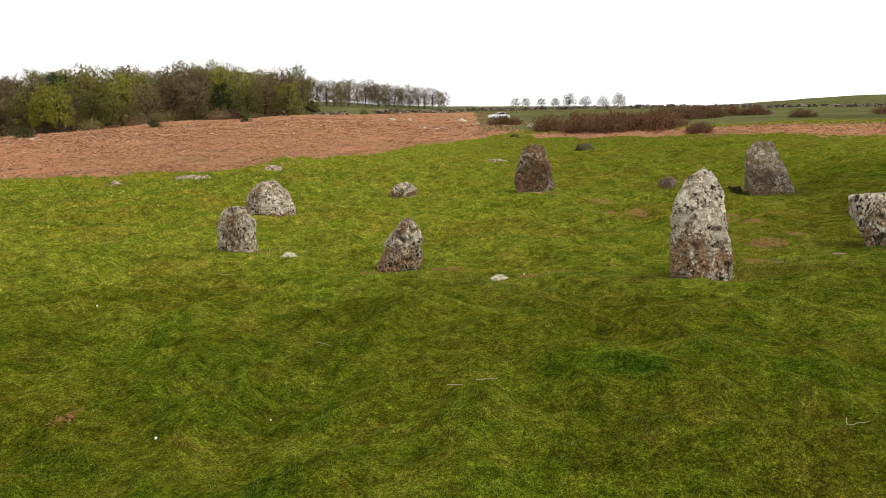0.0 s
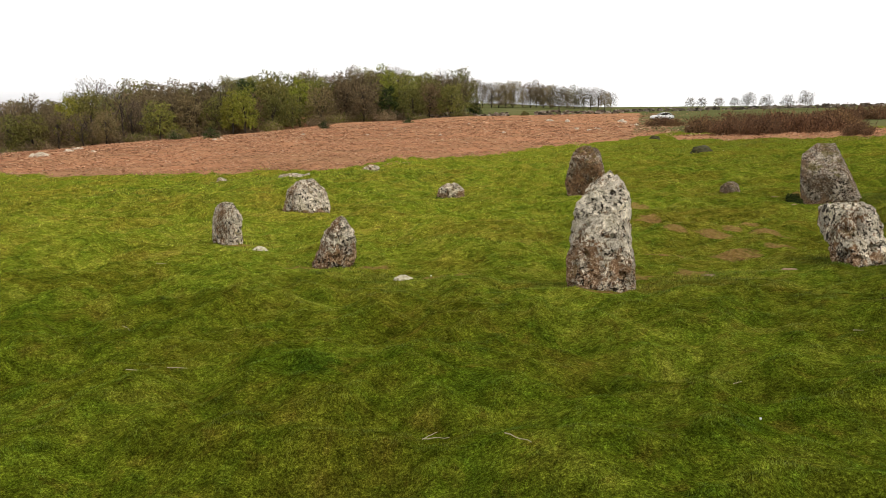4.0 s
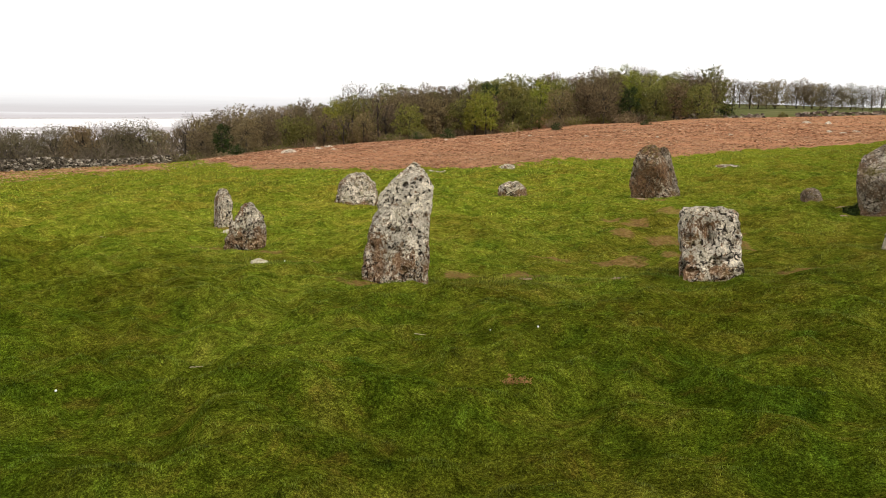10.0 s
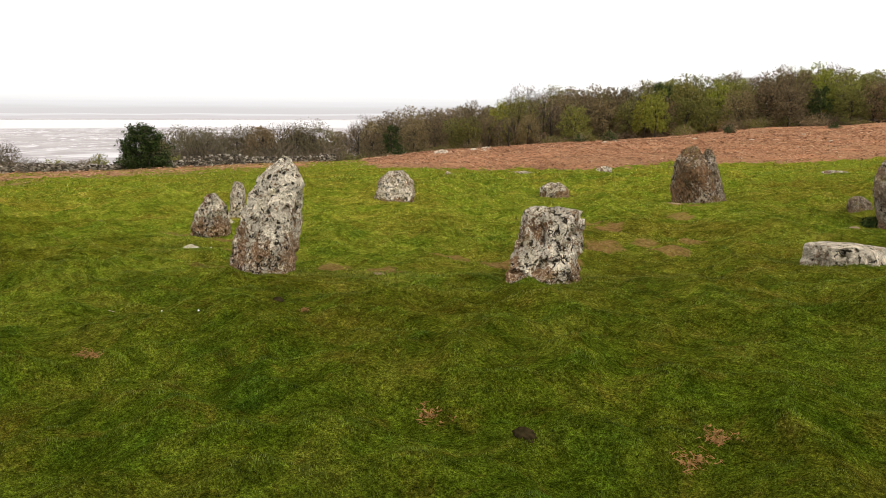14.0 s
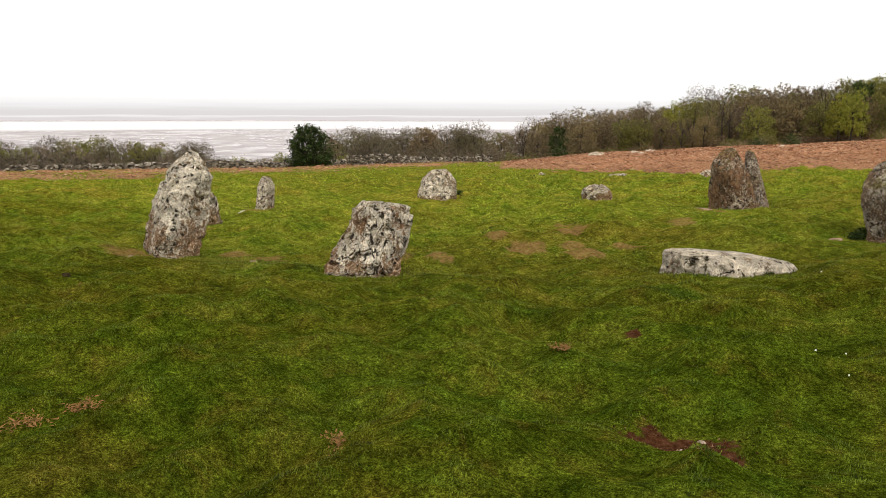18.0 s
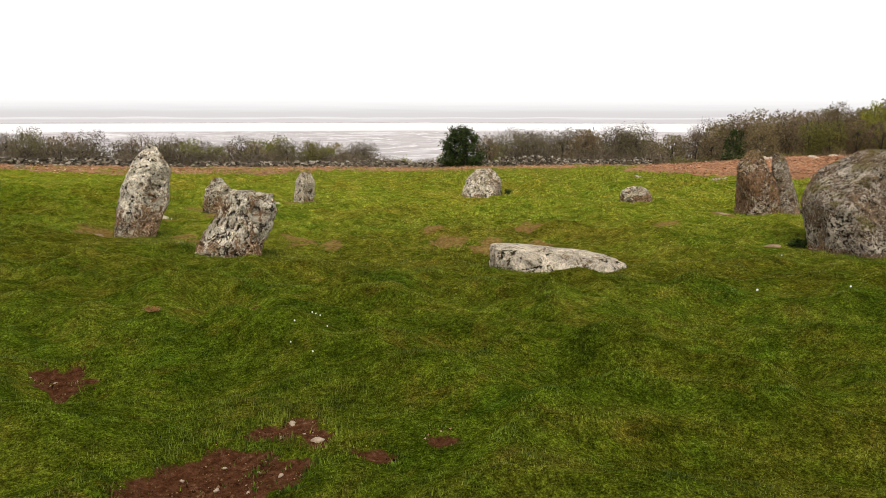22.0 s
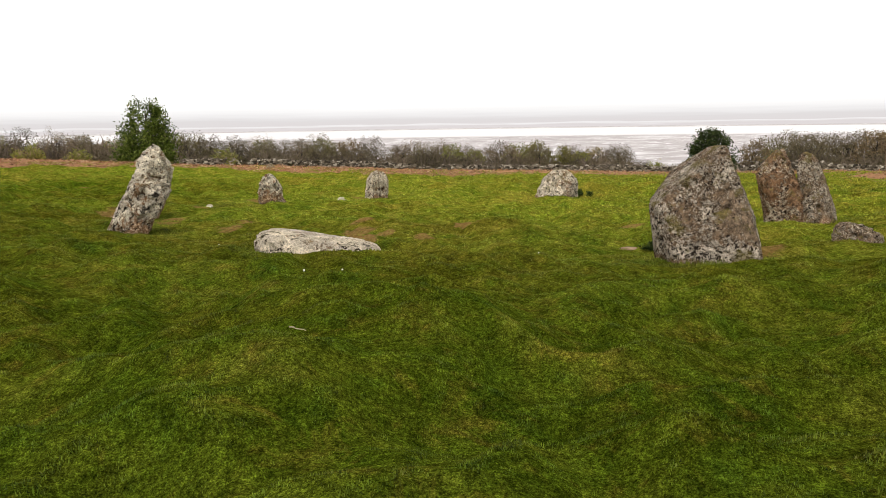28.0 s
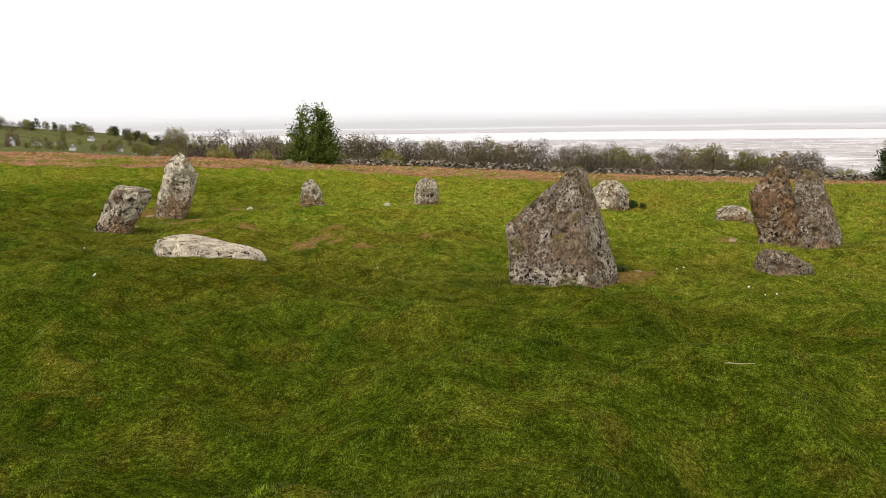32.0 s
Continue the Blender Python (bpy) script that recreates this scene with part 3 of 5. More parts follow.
# ---- the standing stones ----
def standing_stone(centre, foot, tall, turn, rings, mat, label, seed, square=2.5, rough=1.0, wedge=0.0, flats=(), grow=1.0, dome=0.16, clefts=()):
    """A rough stone lofted through level rings of (x, y, half length, half width) round its middle; foot: height of its base;
    dome: the share of the height in which the head rounds off; clefts: (from, to, width, depth) of cracks and hollows in its faces."""
    nth, nz = 116, 88
    rings = np.array(rings)
    lev = np.linspace(0, 1, len(rings))
    ph = radians(turn)
    rng = random.Random(seed)
    off = Vector((rng.uniform(0, 50), rng.uniform(0, 50), rng.uniform(0, 50)))
    verts = []
    hs = [-0.3 / tall] + [1 - (1 - i / (nz - 1)) ** 1.35 for i in range(nz)]
    for h in hs:
        hc = min(max(h, 0), 1)
        row = [np.interp(hc, lev, rings[:, k]) for k in range(4)]
        round_off = math.sqrt(max(0.0, 1 - (max(0.0, hc - 1 + dome) / dome) ** 2.2)) * 0.55 + 0.45 if dome else 1.0
        for i in range(nth):
            a = 2 * math.pi * i / nth
            ca, sa = math.cos(a), math.sin(a)
            k = (abs(ca) ** square + abs(sa) ** square) ** (-1 / square) * (0.975 if not flats else grow) * round_off
            u, v = row[2] * ca * k, row[3] * sa * k
            verts.append(Vector((row[0] + u * math.cos(ph) - v * math.sin(ph), row[1] + u * math.sin(ph) + v * math.cos(ph), h * tall - wedge * (row[1] + u * math.sin(ph)) * hc)))
    top = verts[-nth:]
    verts.append(sum(top, Vector()) / nth + Vector((0, 0, 0.012)))
    out = []
    cuts = [(Vector(c[:3]), c[3] - 0.004) for c in flats]
    for p in verts:
        for _ in range(2):
            for cn, cd in cuts:
                over = cn.dot(p) - cd
                if over > 0:
                    p = p - cn * over * 0.94
        q = p + off
        r = Vector((p.x - rings[:, 0].mean(), p.y - rings[:, 1].mean(), 0.4 * (p.z - 0.4 * tall)))
        r.normalize()
        d = noise.voronoi(q * 3.4)[0]
        d2 = noise.voronoi((q + Vector((noise.noise(q * 9), noise.noise(q * 9 + off), 0)) * 0.05) * 9.0)[0]
        w = 0.020 * noise.noise(q * 2.6) + 0.011 * noise.noise(q * 6.5) - 0.018 * max(0.0, 0.16 - (d[1] - d[0])) * 3
        w += 0.008 * noise.noise(q * 13) + 0.009 * noise.noise(q * 25) + 0.008 * noise.noise(q * 44) - 0.014 * max(0.0, 0.16 - (d2[1] - d2[0])) * 3
        w += 0.006 * noise.noise(Vector((q.x * 2, q.y * 2, q.z * 17)))
        pit = noise.noise(q * 11.0 + Vector((9, 4, 2)))
        w -= 0.15 * max(0.0, pit - 0.27)
        w *= rough
        for c0, c1, wide, deep in clefts:
            a, b = Vector(c0), Vector(c1)
            k = max(0.0, min(1.0, (p - a).dot(b - a) / (b - a).length_squared))
            bow = 0.35 * wide * noise.noise(q * 12)
            w -= deep * math.exp(-(((p - a - (b - a) * k).length + bow) / wide) ** 2)
        out.append(p + r * w)
    n = len(hs)
    faces = [(i * nth + j, i * nth + (j + 1) % nth, (i + 1) * nth + (j + 1) % nth, (i + 1) * nth + j) for i in range(n - 1) for j in range(nth)]
    faces += [((n - 1) * nth + j, (n - 1) * nth + (j + 1) % nth, n * nth) for j in range(nth)]
    ob = sheet("standing_stone", out, faces, mat)
    ob.location = (*centre, foot)
    return tagged(ob, label, "standing stone", "stone circle")


# flat faces of the larger stones: outward direction and distance from the middle of the foot
FLATS_TALL = [(-0.974, 0.225, -0.012, 0.239), (-0.898, 0.261, 0.353, 0.433), (-0.586, 0.228, 0.778, 0.743), (0.853, -0.198, 0.483, 0.508), (0.946, -0.263, 0.189, 0.314), (-0.719, -0.674, 0.17, 0.366), (-0.7, -0.606, 0.379, 0.428), (-0.545, -0.409, 0.732, 0.648), (0.657, 0.601, 0.455, 0.544), (0.775, 0.626, -0.079, 0.173), (0.105, -0.978, 0.18, 0.31), (0.066, -0.881, 0.468, 0.43), (0.038, -0.729, 0.684, 0.588), (-0.086, 0.848, 0.523, 0.622), (-0.054, 0.995, -0.086, 0.237), (-0.016, 0.92, -0.391, 0.104), (0.586, -0.759, 0.285, 0.365), (-0.531, 0.667, 0.523, 0.589), (-0.537, 0.772, -0.34, 0.086)]
FLATS_LEAN = [(-0.063, 0.131, 0.989, 0.564), (0.591, 0.786, -0.181, 0.18), (0.112, 0.934, -0.339, 0.14), (-0.075, -0.008, 0.997, 0.588), (0.371, -0.795, 0.479, 0.318), (-0.317, 0.802, -0.506, 0.049), (0.56, -0.678, 0.477, 0.324), (-0.216, 0.133, 0.967, 0.584), (-0.943, -0.332, 0.01, 0.213), (0.089, 0.153, 0.984, 0.586), (0.948, 0.281, 0.151, 0.265), (-0.8, -0.203, 0.564, 0.469), (0.085, 0.714, 0.695, 0.60), (0.15, 0.92, 0.36, 0.425)]
FLATS_WEDGE = [(-0.212, -0.97, -0.119, 0.389), (-0.252, -0.825, 0.505, 0.646), (-0.153, -0.363, 0.919, 0.88), (0.248, 0.803, 0.542, 0.621), (0.317, 0.92, 0.23, 0.434), (0.28, 0.88, 0.382, 0.477), (0.213, -0.974, -0.076, 0.413), (0.022, -0.669, 0.743, 0.666), (-0.116, 0.918, 0.379, 0.491), (-0.108, 0.952, 0.286, 0.434), (-0.934, 0.349, -0.071, 0.285), (-0.674, 0.293, 0.679, 0.775), (0.815, -0.317, 0.484, 0.526), (0.835, -0.328, 0.441, 0.5), (-0.007, 0.045, 0.999, 0.96)]
FLATS_SPLIT = [(-0.638, -0.77, -0.008, 0.253), (-0.534, -0.585, 0.61, 0.67), (0.563, 0.675, 0.476, 0.49), (-0.32, -0.923, -0.215, 0.152), (-0.298, -0.679, 0.671, 0.704), (0.326, 0.856, 0.402, 0.419), (-0.072, -0.971, -0.227, 0.239), (-0.141, -0.733, 0.665, 0.686), (0.12, 0.953, 0.278, 0.311), (-0.971, 0.086, 0.224, 0.441), (0.846, -0.057, 0.53, 0.593), (0.982, -0.101, 0.161, 0.406), (-0.935, -0.33, 0.131, 0.417), (0.813, 0.288, 0.505, 0.568), (0.915, 0.303, 0.264, 0.437), (-0.767, -0.523, 0.372, 0.539), (-0.327, -0.179, 0.928, 0.925), (-0.628, 0.093, 0.773, 0.815)]
RING_TALL = [(0.013, -0.129, 0.259, 0.205), (-0.009, -0.073, 0.255, 0.251), (-0.026, -0.017, 0.238, 0.269), (-0.022, 0.032, 0.222, 0.250), (-0.004, 0.076, 0.21, 0.238), (0.015, 0.095, 0.17, 0.185)]
standing_stone((2.20, -4.53), 0.13, 0.955, 35, RING_TALL, M_STONE_TALL, "tall tapering leaning limestone pillar with pale lichen and brown foot", 1, 2.6, flats=FLATS_TALL, grow=1.08, dome=0.07, clefts=[((-0.02, -0.30, 0.52), (0.05, -0.26, 0.60), 0.03, 0.05), ((-0.24, -0.05, 0.28), (-0.16, -0.20, 0.34), 0.03, 0.03)])
RING_LEAN = [(0.077, -0.135, 0.170, 0.262), (0.053, -0.086, 0.198, 0.280), (0.027, -0.013, 0.212, 0.234), (-0.017, 0.064, 0.212, 0.212), (-0.040, 0.110, 0.178, 0.192), (-0.050, 0.095, 0.05, 0.06)]
standing_stone((4.39, -3.60), 0.21, 0.635, 146, RING_LEAN, M_STONE_PALE, "square-headed leaning limestone block, pitted and white with lichen", 2, 2.4, 1.1, flats=FLATS_LEAN, grow=1.2, dome=0.12, clefts=[((0.10, -0.36, 0.08), (0.06, -0.22, 0.30), 0.025, 0.055), ((0.05, -0.20, 0.33), (0.02, -0.14, 0.44), 0.05, 0.10), ((-0.10, -0.12, 0.40), (-0.03, -0.13, 0.36), 0.04, 0.06)])
RING_SLAB = [(0.0, 0.0, 0.50, 0.26), (0.0, 0.0, 0.50, 0.26), (0.0, -0.005, 0.495, 0.25), (-0.01, -0.015, 0.485, 0.235), (-0.02, -0.03, 0.455, 0.20)]
standing_stone((5.80, -1.41), 0.24, 0.18, 84, RING_SLAB, M_STONE_FLAT, "fallen flat pinkish white limestone slab lying in turf", 3, 7.0, 0.8, 0.13, dome=0.15, clefts=[((0.10, -0.55, 0.02), (0.2, -0.35, 0.10), 0.05, 0.03)])
RING_WEDGE = [(0.125, 0.04, 0.377, 0.455), (0.079, -0.022, 0.394, 0.418), (0.004, -0.062, 0.369, 0.398), (-0.04, -0.042, 0.310, 0.379), (-0.085, 0.0, 0.24, 0.335), (-0.07, 0.05, 0.16, 0.22)]
standing_stone((5.58, 1.70), 0.15, 0.98, 124, RING_WEDGE, M_STONE_GREY, "large grey-brown wedge-shaped standing stone with sloping shoulder", 4, 4.0, 0.6, flats=FLATS_WEDGE, grow=1.25)
RING_SPLIT = [(0.076, 0.056, 0.254, 0.359), (0.028, 0.082, 0.264, 0.369), (0.004, 0.014, 0.256, 0.357), (-0.024, -0.056, 0.26, 0.346), (-0.033, -0.068, 0.23, 0.30), (-0.051, -0.028, 0.15, 0.20)]
standing_stone((1.84, 3.68), -0.07, 0.98, 80, RING_SPLIT, M_STONE_DARK, "broad dark brown standing stone with a peaked split head", 5, 2.8, 0.8, flats=FLATS_SPLIT, grow=1.12, dome=0.34)
RING_FLAKE = [(0.085, 0.060, 0.285, 0.135), (0.025, 0.055, 0.285, 0.13), (-0.02, 0.02, 0.25, 0.135), (-0.036, -0.02, 0.22, 0.115), (-0.062, -0.066, 0.185, 0.10), (-0.066, -0.118, 0.12, 0.07)]
standing_stone((2.05, 4.03), -0.07, 0.94, 126, RING_FLAKE, M_STONE_GREY, "leaning stone flake split off the broad dark stone", 6, 2.8, 0.7)
RING_LOW = [(-0.063, 0.02, 0.222, 0.25), (-0.01, -0.02, 0.21, 0.20), (0.002, 0.0, 0.185, 0.22), (0.026, -0.009, 0.14, 0.185), (0.045, -0.016, 0.055, 0.09)]
standing_stone((-0.45, -3.75), -0.01, 0.485, 24, RING_LOW, M_STONE_PALE, "low pointed limestone boulder, white with black pits", 7, 2.5, 1.15, dome=0.35, clefts=[((0.10, -0.16, 0.24), (0.14, -0.12, 0.36), 0.05, 0.09), ((0.17, -0.05, 0.22), (0.14, -0.13, 0.20), 0.04, 0.06)])
RING_SMALL = [(0.004, -0.023, 0.294, 0.127), (0.0, 0.0, 0.290, 0.112), (0.01, 0.004, 0.270, 0.111), (-0.008, 0.018, 0.215, 0.075)]
standing_stone((-2.51, -2.28), -0.17, 0.54, 147, RING_SMALL, M_STONE_LOW, "small upright brown-grey limestone slab", 8, 3.0, 1.0, dome=0.3)
RING_ROUND = [(0.012, -0.048, 0.387, 0.44), (0.006, -0.011, 0.374, 0.382), (-0.009, 0.026, 0.345, 0.300), (-0.01, 0.033, 0.225, 0.13)]
standing_stone((-2.92, 1.26), -0.22, 0.57, 59, RING_ROUND, M_STONE_LOW, "rounded squat lichened limestone boulder", 9, 2.4, 1.1, dome=0.5)
RING_STUB = [(-0.013, 0.013, 0.219, 0.275), (0.001, -0.004, 0.213, 0.26), (0.012, -0.009, 0.09, 0.146)]
standing_stone((-0.75, 3.36), -0.10, 0.24, -29, RING_STUB, M_STONE_LOW, "low broken stump of limestone in the turf", 10, 2.8, 1.3, dome=0.4)
RING_DARK = [(0.002, 0.104, 0.321, 0.150), (0.006, 0.021, 0.25, 0.152), (-0.006, -0.011, 0.22, 0.15), (0.0, -0.09, 0.09, 0.10)]
standing_stone((4.46, 3.42), 0.0, 0.325, 103, RING_DARK, M_STONE_GREY, "low dark boulder with round white lichen spots", 11, 2.6)

# ---- trees, bushes ----
def spray(rng, at, n, spread, length, width, up=0.3, lean=(0, 0, 0)):
    """n thin pointed triangles thrown out round the points at."""
    k = rng.randint(0, len(at), n)
    base = at[k] + rng.normal(size=(n, 3)) * spread
    d = rng.normal(size=(n, 3)) + np.array([0, 0, up]) + np.array(lean)
    d /= np.linalg.norm(d, axis=1)[:, None]
    side = np.cross(d, rng.normal(size=(n, 3)))
    side /= np.linalg.norm(side, axis=1)[:, None] + 1e-9
    ln = length * rng.uniform(0.5, 1.2, (n, 1))
    wd = width * rng.uniform(0.6, 1.3, (n, 1))
    v = np.stack([base - side * wd / 2, base + side * wd / 2, base + d * ln], 1)
    return v.reshape(-1, 3)


def flecks(rng, at, n, spread, size):
    """n small leaf-shaped pieces round the points at."""
    k = rng.randint(0, len(at), n)
    c = at[k] + rng.normal(size=(n, 3)) * spread
    u, w = rng.normal(size=(n, 3)), rng.normal(size=(n, 3))
    u /= np.linalg.norm(u, axis=1)[:, None]
    w = np.cross(u, w)
    w /= np.linalg.norm(w, axis=1)[:, None]
    s = size * rng.uniform(0.5, 1.3, (n, 1))
    return np.stack([c - u * s * 0.6, c + w * s * 0.38, c + u * s * 0.6], 1).reshape(-1, 3)


def limb(points, r0, r1, sides):
    """A tapered tube along points, as triangles."""
    v, f = [], []
    m = len(points)
    for i, p in enumerate(points):
        r = r0 + (r1 - r0) * i / (m - 1)
        for j in range(sides):
            a = 2 * math.pi * j / sides
            v.append((p[0] + r * math.cos(a), p[1] + r * math.sin(a), p[2]))
    for i in range(m - 1):
        for j in range(sides):
            a, b = i * sides + j, i * sides + (j + 1) % sides
            f += [(a, b, b + sides), (a, b + sides, a + sides)]
    return np.array(v), np.array(f)


def crown_meshes(seed, h, w, bare, limbs=46, twigs=900, leaves=900, leaf=0.35, twig_w=0.05, twig=None, leafmat=None, cone=0.0, lean=0.0, trunk=None, low=0.22):
    """The meshes (trunk, crown) of a tree h high and w wide; bare: height of the clear stem."""
    rng = np.random.RandomState(seed)
    tr = trunk or h * 0.022
    bend = rng.normal(size=(6, 2)) * h * 0.012
    bend[0] = 0
    stem = [np.array([*(bend[:i + 1].sum(0)), z]) + np.array([lean * z * 0.3, 0, 0]) for i, z in enumerate(np.linspace(-0.3, h * 0.72, 6))]
    v, f = limb(stem, tr, tr * 0.3, 8)
    trunk_me = loose("trunk", v, f, [M_BARK], smooth=True)
    cz, rz = (bare + h) / 2, (h - bare) / 2
    ends, vs, fs, at = [], [], [], 0
    for i in range(limbs):
        d = rng.normal(size=3)
        d /= np.linalg.norm(d)
        k = rng.uniform(0.45, 1.0) ** 0.5
        z = cz + d[2] * rz * k
        sc = (1 - cone * np.clip((z - bare) / (h - bare), 0, 1)) * (0.85 + 0.3 * rng.rand())
        if cone >= 1:
            z = bare + (h - bare) * (1 - math.sqrt(rng.rand()) * 0.98) ** 1.0
            zr = (z - bare) / (h - bare)
            dh = math.hypot(d[0], d[1]) + 1e-6
            d = np.array([d[0] / dh, d[1] / dh, 0])
            sc = (1.02 - zr) ** 0.8 * rng.uniform(0.75, 1.15)
            k = rng.uniform(0.3, 1.0) ** 0.5
        if cone == 2:
            z = bare + (h - bare) * rng.uniform(0.0, 0.97)
            zr = z / h
            sc = math.sqrt(1 - zr ** 1.5) * rng.uniform(0.8, 1.08) * min(1.0, 0.75 + zr)
        if cone == 3:
            sc = (1.02 - zr) ** 0.5 * rng.uniform(0.75, 1.1) * min(1.0, 0.7 + 2 * zr)
        e = np.array([d[0] * w / 2 * k * sc + lean * z, d[1] * w / 2 * k * sc, z])
        s0 = np.clip(z - 0.7 * np.hypot(e[0], e[1]) - 0.1 * h, low * h, h * 0.66)
        g = np.interp(s0, [p[2] for p in stem], range(6))
        j = min(int(g), 4)
        s = stem[j] + (stem[j + 1] - stem[j]) * (g - j)
        mid = s * 0.5 + e * 0.5 + np.array([0, 0, -0.04 * h]) + rng.normal(size=3) * h * 0.02
        q = s * 0.2 + e * 0.8 + rng.normal(size=3) * h * 0.015
        v, f = limb([s, mid, q, e], tr * 0.34, tr * 0.06, 3)
        vs.append(v)
        fs.append(f + at)
        at += len(v)
        ends += [e, q * 0.6 + e * 0.4, q, mid * 0.5 + q * 0.5]
    ends = np.array(ends)
    tw = spray(rng, ends, twigs, h * 0.028, h * 0.10, twig_w, 0.35, (lean * 2, 0, 0))
    lf = flecks(rng, ends, leaves, h * 0.036, leaf) if leaves else np.zeros((0, 3))
    v = np.vstack(vs + [tw, lf])
    f0 = np.vstack(fs)
    f1 = np.arange(at, at + len(tw)).reshape(-1, 3)
    f2 = np.arange(at + len(tw), at + len(tw) + len(lf)).reshape(-1, 3)
    idx = [0] * len(f0) + [1] * len(f1) + [2] * len(f2)
    crown_me = loose("crown", v, np.vstack([f0, f1, f2]), [M_BARK, twig or M_TWIG, leafmat or M_LEAF_BUD], idx)
    return trunk_me, crown_me


def dome_meshes(seed, h, w, bare, clumps=26, twigs=900, leaves=2600, leaf=0.32, twig_w=0.05, twig=None, leafmat=None, stems=7, open_top=0.0):
    """The meshes (trunk, crown) of a round-headed tree: limbs that fork out to clumps, each a lumpy head of small leaves and fine twigs."""
    rng = np.random.RandomState(seed)
    tr = h * 0.02
    stem = [np.array([rng.normal() * h * 0.01, rng.normal() * h * 0.01, z]) for z in np.linspace(-0.3, h * 0.62, 5)]
    v, f = limb(stem, tr, tr * 0.45, 7)
    trunk_me = loose("trunk", v, f, [M_BARK], smooth=True)
    vs, fs, at, heads, size = [], [], 0, [], []
    top = h - bare
    for i in range(clumps):
        # heads spread evenly over a dome, a few of them inside it
        k = (i + 0.5) / clumps
        zr = 1 - 0.98 * k
        a = i * 2.39996 + rng.uniform(-0.3, 0.3)
        rr = math.sqrt(max(0.0, 1 - (zr * 0.96) ** 2)) * rng.uniform(0.72, 1.0)
        if zr < 0.3:
            rr *= 0.82 + 0.6 * zr
        e = np.array([rr * w * 0.40 * math.cos(a), rr * w * 0.40 * math.sin(a), bare + top * (0.10 + 0.80 * zr * rng.uniform(0.86, 1.06))])
        heads.append(e)
        size.append(rng.uniform(0.10, 0.16) * w)
        s0 = stem[rng.randint(1, 5)]
        mid = s0 * 0.45 + e * 0.55 + np.array([0, 0, -0.03 * h])
        v, f = limb([s0, mid, e], tr * 0.42, tr * 0.10, 3)
        vs.append(v)
        fs.append(f + at)
        at += len(v)
        for _ in range(stems):
            d = rng.normal(size=3) * 0.6 + (e - np.array([0, 0, bare + top * 0.25])) / h
            d /= np.linalg.norm(d)
            v, f = limb([mid * 0.3 + e * 0.7, e + d * size[-1] * 0.55, e + d * size[-1] * 1.25], tr * 0.13, tr * 0.03, 3)
            vs.append(v)
            fs.append(f + at)
            at += len(v)
    heads, size = np.array(heads), np.array(size)

    def shell(n, inner):
        k = rng.randint(0, clumps, n)
        d = rng.normal(size=(n, 3))
        d /= np.linalg.norm(d, axis=1)[:, None]
        return heads[k] + d * (size[k] * (inner + (1.08 - inner) * rng.rand(n) ** 0.6))[:, None] * np.array([1, 1, 0.85]), d
    at2, d = shell(twigs, 0.3)
    out = at2 - np.array([0, 0, bare + top * 0.2])
    out = out / np.linalg.norm(out, axis=1)[:, None] + d * 0.5 + rng.normal(size=(twigs, 3)) * 0.35
    out /= np.linalg.norm(out, axis=1)[:, None]
    side = np.cross(out, rng.normal(size=(twigs, 3)))
    side /= np.linalg.norm(side, axis=1)[:, None] + 1e-9
    ln = h * 0.052 * rng.uniform(0.4, 1.25, (twigs, 1))
    wd = twig_w * rng.uniform(0.6, 1.3, (twigs, 1))
    tw = np.stack([at2 - side * wd / 2, at2 + side * wd / 2, at2 + out * ln], 1).reshape(-1, 3)
    pts, _ = shell(max(leaves, 1), 0.55)
    lf = flecks(rng, pts, leaves, 0.02 * w, leaf)
    # larger dark sprays in the heart of the crown close it to the light
    deep = flecks(rng, heads * np.array([0.62, 0.62, 0.80]), int(80 * (1 - open_top)), 0.05 * w, 0.10 * h)
    v = np.vstack(vs + [tw, lf, deep])
    f0 = np.vstack(fs)
    f1 = np.arange(at, at + len(tw)).reshape(-1, 3)
    f2 = np.arange(at + len(tw), len(v)).reshape(-1, 3)
    idx = [0] * len(f0) + [1] * len(f1) + [2] * len(f2)
    return trunk_me, loose("crown", v, np.vstack([f0, f1, f2]), [M_BARK, twig or M_TWIG, leafmat or M_LEAF_BUD], idx)


def tree(meshes, x, y, scale=1.0, turn=0.0, label="", category="tree", group="", name="tree", z=None, flat=1.0):
    ob = new(name)
    ob.empty_display_size = 0.5
    ob.location = (x, y, (on_ground(x, y) if z is None else z) - 0.05)
    ob.rotation_euler = (0, 0, radians(turn))
    ob.scale = (scale * flat, scale * flat, scale)
    for n, me in zip(("trunk", "crown"), meshes):
        new(n, me).parent = ob
    return tagged(ob, label, category, group)


